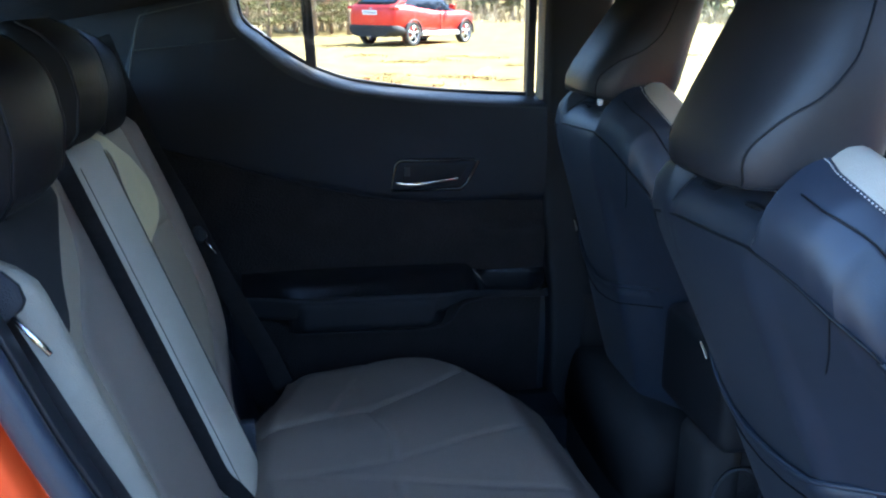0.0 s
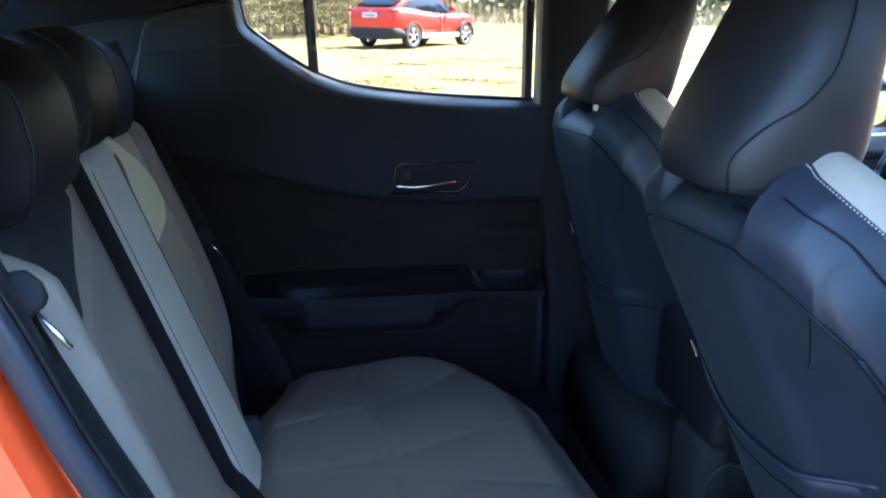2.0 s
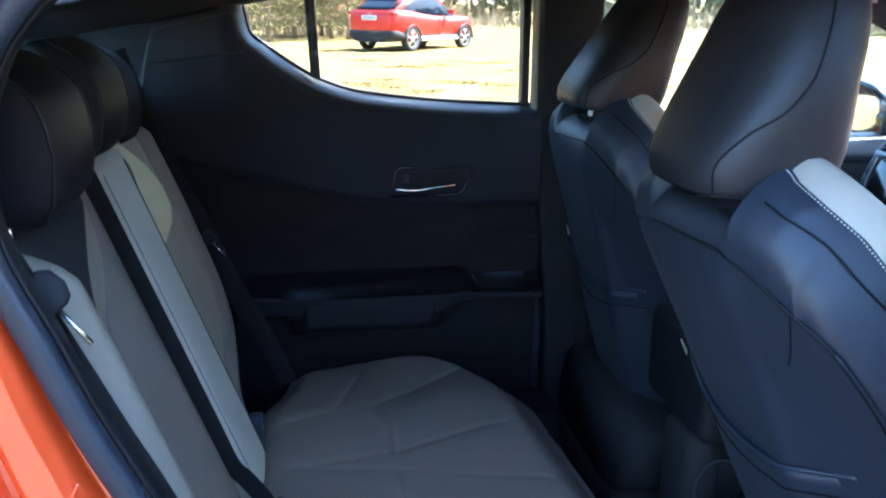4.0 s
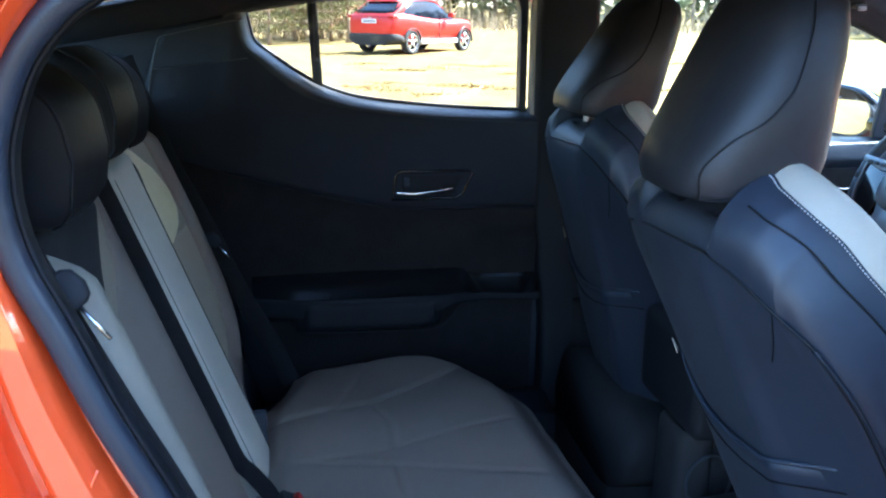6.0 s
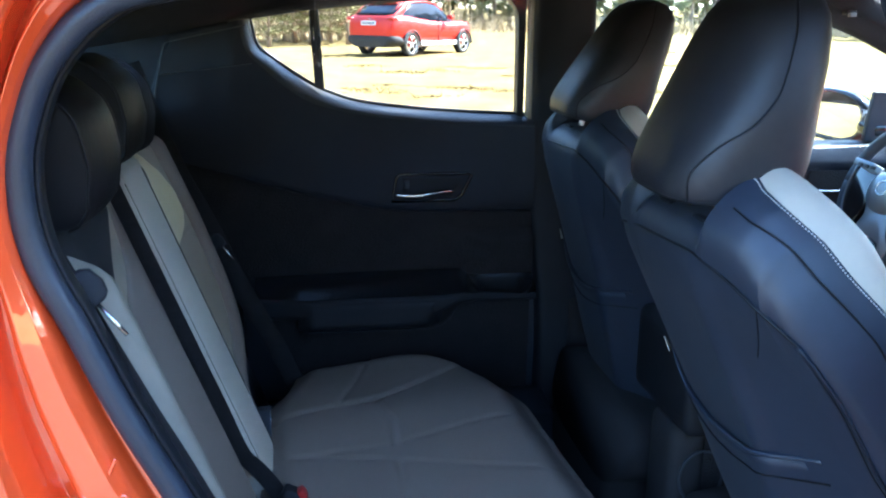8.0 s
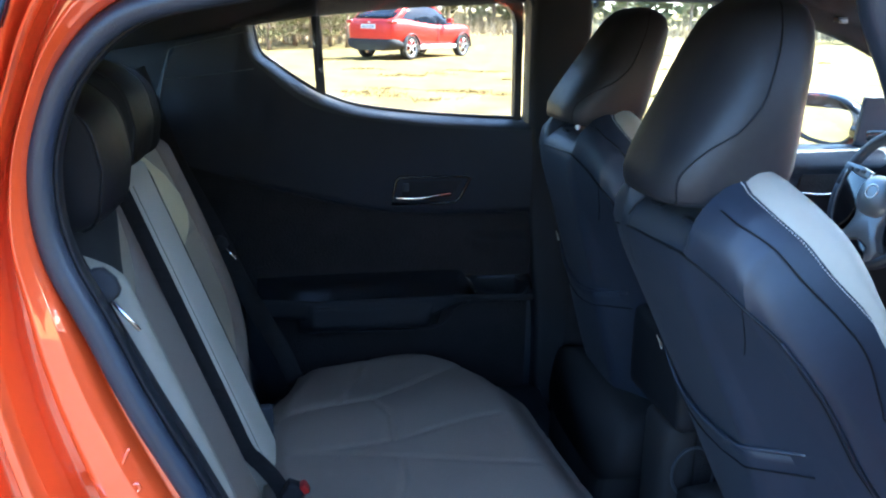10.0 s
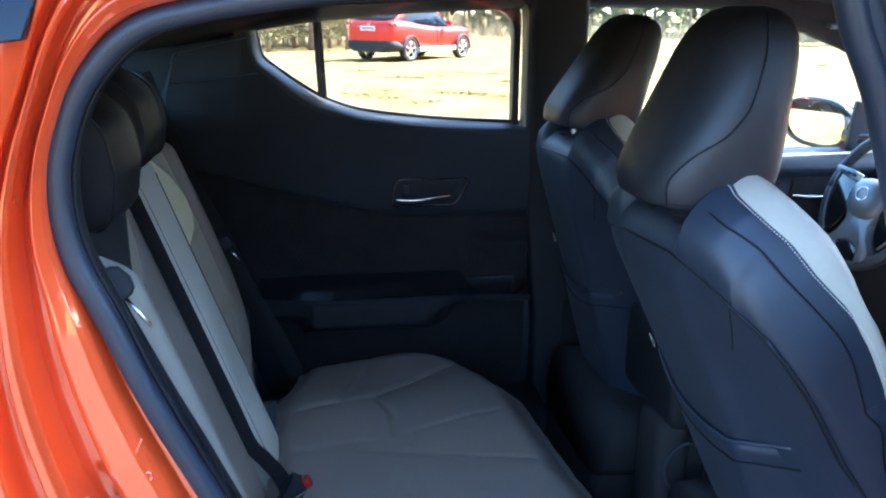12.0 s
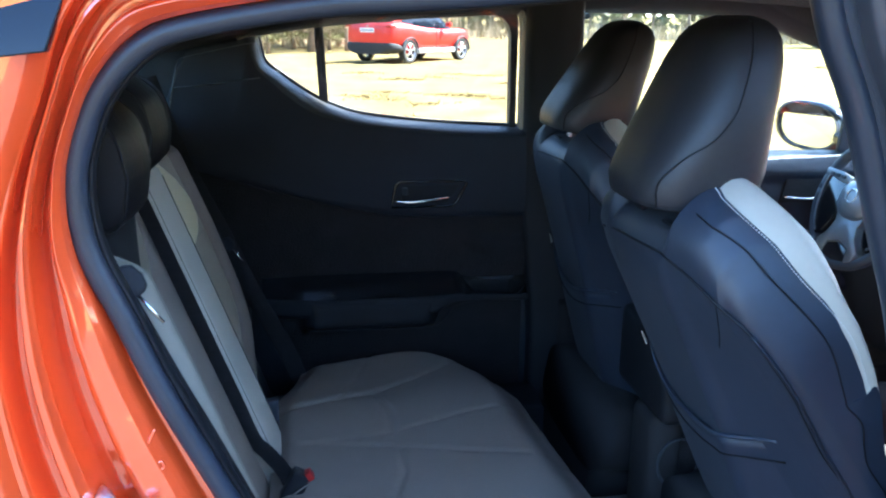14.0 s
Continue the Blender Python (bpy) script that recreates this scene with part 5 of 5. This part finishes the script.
cpart("cabin", ring_mesh([cabin_loop(*s) for s in cab]), DGLASS, None, "dark glazed cabin", 60)
roof_pts = [s for s in cab if 0.0 <= 1 and s[3] > 1.2]
cpart("roof", ring_mesh([[Vector((X, hw * 0.80 * a, hi - 0.02 + 0.035 * math.cos(a * 1.2))) for a in span(-1, 1, 9)] + [Vector((X, hw * 0.80 * a, hi - 0.05)) for a in span(1, -1, 9)] for X, hw, lo, hi in roof_pts]), REDPAINT, None, "red roof")
for s in (1, -1):
    cpart("rear_pillar", sweep(spline([(-0.62, s * 0.72, 1.05), (-0.3, s * 0.73, 1.25), (0.05, s * 0.66, 1.47)], 14), rrect(0.16, 0.08, 0.03), (0, s, 0.3)), REDPAINT)
    cpart("tail_lamp", box(-0.84, -0.60, s * 0.76 - 0.10, s * 0.76 + 0.10, 1.0, 1.09, 0.025), LAMP, None, "red tail lamp")
    # Silver strip stands in for the whitish reflection along the sill.
    cpart("sill_reflection", box(0.36, 2.25, s * 0.885 - 0.03, s * 0.885 + 0.03, 0.27, 0.40, 0.02), SILVER, None, "bright strip standing in for the sill's reflection")
    cpart("door_gap", box(1.32, 1.335, s * 0.876 - 0.01, s * 0.876 + 0.012, 0.4, 0.95, 0.002), PLASTIC)
    m = cpart("mirror", box(1.72, 1.84, s * 0.98 - 0.09, s * 0.98 + 0.09, 1.02, 1.15, 0.03), REDPAINT)
    for X in (0.0, 2.64):
        arch = [Vector((X + 0.39 * math.cos(a), s * 0.90, 0.33 + 0.39 * math.sin(a))) for a in [math.pi * k / 14 - 0.1 for k in range(15)]]
        cpart("wheel_arch", sweep(arch, rrect(0.04, 0.06, 0.012), (0, 1, 0)), PLASTIC, None, "black wheel arch")
        wheel = new("wheel")
        wheel.parent = car
        wheel.location = CT @ Vector((X, s * 0.80, 0.34))
        def wput(name, bm, material, label=""):
            bmesh.ops.transform(bm, matrix=CT, verts=bm.verts)
            for v in bm.verts:
                v.co -= wheel.location
            return part(name, bm, material, wheel, label)
        prof = [(0.24, -0.10), (0.32, -0.105), (0.34, -0.08), (0.345, 0.0), (0.34, 0.08), (0.32, 0.105), (0.24, 0.10)]
        wput("tyre", ring_mesh([[Vector((X + r * math.cos(a), s * 0.80 + w, 0.34 + r * math.sin(a))) for r, w in prof] for a in [2 * math.pi * k / 32 for k in range(33)]], True, False), TYRE, "black tyre")
        wput("rim", ring_mesh([[Vector((X + r * math.cos(a), s * (0.80 + w), 0.34 + r * math.sin(a))) for r, w in ((0.25, 0.09), (0.235, 0.10), (0.215, 0.06), (0.25, 0.05))] for a in [2 * math.pi * k / 32 for k in range(33)]], True, False), ALLOY, "alloy rim")
        for k in range(5):
            a = 2 * math.pi * k / 5 + 0.3
            b1 = Vector((math.cos(a), 0, math.sin(a)))
            wput("spoke", sweep([Vector((X, s * 0.885, 0.34)) + b1 * r for r in (0.0, 0.1, 0.22)], rrect(0.055, 0.03, 0.008), (0, 1, 0)), ALLOY)
cpart("rear_window", ring_mesh([[Vector((-0.70 + 0.54 * f, y * (0.62 - 0.04 * f), 1.15 + 0.33 * f + 0.02)) for y in span(-1, 1, 7)] + [Vector((-0.66 + 0.54 * f, y * (0.62 - 0.04 * f), 1.12 + 0.33 * f + 0.02)) for y in span(1, -1, 7)] for f in span(0, 1, 6)]), DGLASS, None, "dark rear window")
cpart("spoiler", box(-0.30, 0.0, -0.58, 0.58, 1.45, 1.50, 0.02), REDPAINT, None, "red roof spoiler")
cpart("rear_bumper", ring_mesh([section_loop(X, hw, 0.26, hi, 0.74) for X, hw, hi in ((-0.89, 0.60, 0.52), (-0.885, 0.72, 0.57), (-0.82, 0.82, 0.60), (-0.70, 0.885, 0.60), (-0.5, 0.925, 0.56), (-0.38, 0.92, 0.50))]), TYRE, None, "black lower bumper", 60)
cpart("number_plate", box(-0.885, -0.865, -0.26, 0.26, 0.86, 0.98, 0.004), WHITEPL, None, "pale number plate")
cpart("plate_bars", join(*[box(-0.889, -0.884, -0.22 + 0.065 * k, -0.18 + 0.065 * k, 0.89, 0.95, 0.001) for k in range(7)]), PLASTIC)
cpart("badge", box(-0.85, -0.83, -0.05, 0.05, 1.01, 1.05, 0.01), CHROME, None, "plain chrome badge")

# ---- trees, brush and grass ----
rng = random.Random(7)


def blade(bm, p, d, w, up=None):
    s = d.cross(Vector((rng.uniform(-1, 1), rng.uniform(-1, 1), rng.uniform(-1, 1))))
    s = s.normalized() * w if s.length > 1e-5 else Vector((w, 0, 0))
    bm.faces.new((bm.verts.new(p - s), bm.verts.new(p + s), bm.verts.new(p + d)))


def make_pine(name, h, low, spread, label, blades=1500):
    tree = thing(name, (0, 0, 0), label, "tree", "pines at the meadow's edge")
    lean = [Vector((0.06 * h * 0.1 * math.sin(k * 1.3 + h), 0.05 * h * 0.1 * math.cos(k * 1.1), h * k / 8 - 0.05)) for k in range(9)]
    loops = []
    for k, p in enumerate(lean):
        r = 0.022 * h * (1 - 0.9 * k / 8) * (1.25 if k == 0 else 1)
        loops.append([p + Vector((r * math.cos(a), r * math.sin(a), 0)) for a in [2 * math.pi * i / 9 for i in range(9)]])
    part("trunk", ring_mesh(loops), BARK, tree, "tapered brown trunk")
    limbs = bmesh.new()
    crown = bmesh.new()
    tiers = int(h * 2.6)
    tips = []
    for t in range(tiers):
        z = low + (h - low) * (t + 0.5) / tiers
        n = rng.randint(4, 6)
        reach = spread * (1 - (z - low) / (h - low + 0.3)) ** 0.75 * rng.uniform(0.75, 1.1) + 0.12
        for k in range(n):
            a = 2 * math.pi * (k + rng.uniform(-0.3, 0.3)) / n + t * 0.9
            e = Vector((reach * math.cos(a), reach * math.sin(a), reach * rng.uniform(0.05, 0.35)))
            q0 = Vector((0, 0, z))
            for f0, f1 in ((0, 0.5), (0.5, 1)):
                pa, pb = q0 + e * f0, q0 + e * f1
                r0, r1 = 0.02 * (1.1 - f0), 0.02 * (1.1 - f1)
                sx = e.cross(Vector((0, 0, 1))).normalized()
                sz = sx.cross(e).normalized()
                A = [limbs.verts.new(pa + (sx * math.cos(w) + sz * math.sin(w)) * r0) for w in (0, 2.1, 4.2)]
                B = [limbs.verts.new(pb + (sx * math.cos(w) + sz * math.sin(w)) * r1) for w in (0, 2.1, 4.2)]
                for i in range(3):
                    limbs.faces.new((A[i], A[(i + 1) % 3], B[(i + 1) % 3], B[i]))
            tips.append((q0, e))
    per = max(6, blades // max(1, len(tips)))
    for q0, e in tips:
        for _ in range(per):
            f = rng.uniform(0.25, 1.05)
            p = q0 + e * f + Vector((rng.gauss(0, 0.06), rng.gauss(0, 0.06), rng.gauss(0.02, 0.05)))
            d = (e.normalized() * rng.uniform(0.2, 1) + Vector((rng.uniform(-1, 1), rng.uniform(-1, 1), rng.uniform(-0.4, 1)))).normalized() * rng.uniform(0.10, 0.22)
            blade(crown, p, d, 0.022)
    tagged(part("limbs", limbs, BARK, tree, "thin bare limbs"), kind="stuff")
    tagged(part("crown", crown, NEEDLE, tree, "loose green needle crown", smooth=False), kind="stuff")
    return tree


pines = [make_pine("pine", 4.2, 0.2, 1.5, "young green pine at the edge of the meadow", 2600), make_pine("pine", 6.0, 0.5, 1.7, "taller green pine with a bare lower trunk", 2600), make_pine("pine", 3.2, 0.15, 1.3, "small bushy green pine on dry grass", 2000)]


def away(px, dist):
    """A place on the ground by its bearing (degrees from +y towards +x) and distance."""
    return Vector((dist * math.sin(radians(px)), dist * math.cos(radians(px)), 0))


spots = [(-7.5, 31, 0), (-5.4, 35, 2), (-3.6, 33, 1), (-2.2, 30, 2), (-1.2, 36, 0), (-0.6, 34, 0), (0.1, 38, 2), (0.6, 31.5, 1), (1.2, 36, 0), (1.8, 33.5, 2), (2.4, 37, 2), (2.9, 32, 0), (3.5, 36, 0), (4.1, 35, 1), (5.6, 38, 0), (9.5, 57, 1), (12.5, 60, 0), (16, 58, 1), (21, 55, 0), (25, 57, 1), (29, 54, 2), (33, 56, 0), (-11, 36, 1), (-15, 33, 0)]
for k, (b, d, i) in enumerate(spots):
    p = away(b, d)
    m = pose(p.x, p.y, ground_z(p.x, p.y), 0, 0, 47 * k)
    if k < 3:
        pines[i if k < 3 else 0].matrix_basis = m if i == [0, 2, 1][k] else m
    else:
        copy_thing(pines[i], m)

# the wood all round: tall trunks with high crowns; unseen parts are raised or lowered to shape the sky light, lowest
# towards the back of the car
wt, wc = bmesh.new(), bmesh.new()
for k in range(520):
    a = rng.uniform(0, 2 * math.pi)
    r = rng.uniform(52, 78)
    if 0.9 < a < 1.47:
        r = max(r, 66)
    p = Vector((r * math.cos(a), r * math.sin(a), 0))
    h = r * rng.uniform(0.20, 0.26) * (1.0 if p.y > 10 else 0.35 + 0.85 * step(-0.6, 0.35, p.x / r))
    w = rng.uniform(0.07, 0.14)
    A = [wt.verts.new(p + Vector((w * math.cos(t), w * math.sin(t), -0.1))) for t in (0, 1.57, 3.14, 4.71)]
    B = [wt.verts.new(p + Vector((w * 0.4 * math.cos(t), w * 0.4 * math.sin(t), h))) for t in (0, 1.57, 3.14, 4.71)]
    for i in range(4):
        wt.faces.new((A[i], A[(i + 1) % 4], B[(i + 1) % 4], B[i]))
    for _ in range(170):
        f = 0.02 + 1.0 * rng.random() ** 0.9
        q = p + Vector((rng.gauss(0, 1.9 * (1.15 - f)), rng.gauss(0, 1.9 * (1.15 - f)), h * f))
        blade(wc, q, Vector((rng.uniform(-1, 1), rng.uniform(-1, 1), rng.uniform(-0.5, 0.7))).normalized() * rng.uniform(0.8, 1.7), 0.32)
lone("wood_trunks", wt, BARK, "far ring of tall pine trunks", "trees", "stuff")
lone("wood_crowns", wc, NEEDLE, "far ring of pine crowns", "trees", "stuff", smooth=False)

# bare brown brush in front of the wood
br = bmesh.new()
for k in range(5200):
    b = rng.uniform(-20, 40)
    d = rng.uniform(34, 48) + 15 * step(5, 8, b)
    p = away(b, d)
    h = rng.uniform(0.3, 1.2) + 2.2 * rng.random() * max(0, noise.noise((p.x * 0.4, p.y * 0.4, 2.0)) + 0.3)
    blade(br, p + Vector((rng.gauss(0, 0.2), rng.gauss(0, 0.2), 0)), Vector((rng.gauss(0, 0.35), rng.gauss(0, 0.35), h)), rng.uniform(0.01, 0.03))
lone("brush", br, BRUSH, "bare brown brush at the edge of the wood", "brush", "stuff", smooth=False)


# low clumps of browner grass on the meadow
clumps = bmesh.new()
RIDGE = [(1.58, 15.5, 0.26), (1.28, 14.1, 0.34), (2.55, 14.9, 0.3), (3.0, 14.8, 0.26), (3.3, 14.3, 0.3), (1.94, 13.1, 0.22), (0.9, 14.6, 0.24)]
for k in range(36):
    if k < len(RIDGE):
        c, size = Vector((RIDGE[k][0], RIDGE[k][1], 0)), RIDGE[k][2]
    else:
        c, size = away(rng.uniform(-8, 34), rng.uniform(7.5, 30)), rng.uniform(0.08, 0.30)
    for _ in range(int(520 * size)):
        p = c + Vector((rng.gauss(0, size), rng.gauss(0, size * 0.6), 0))
        p.z = ground_z(p.x, p.y) - 0.01
        blade(clumps, p, Vector((rng.gauss(0, 0.05), rng.gauss(0, 0.05), rng.uniform(0.02, 0.075))), 0.010)
lone("grass_clumps", clumps, STRAW2, "low clumps of brown dry grass", "grass", "stuff", smooth=False)
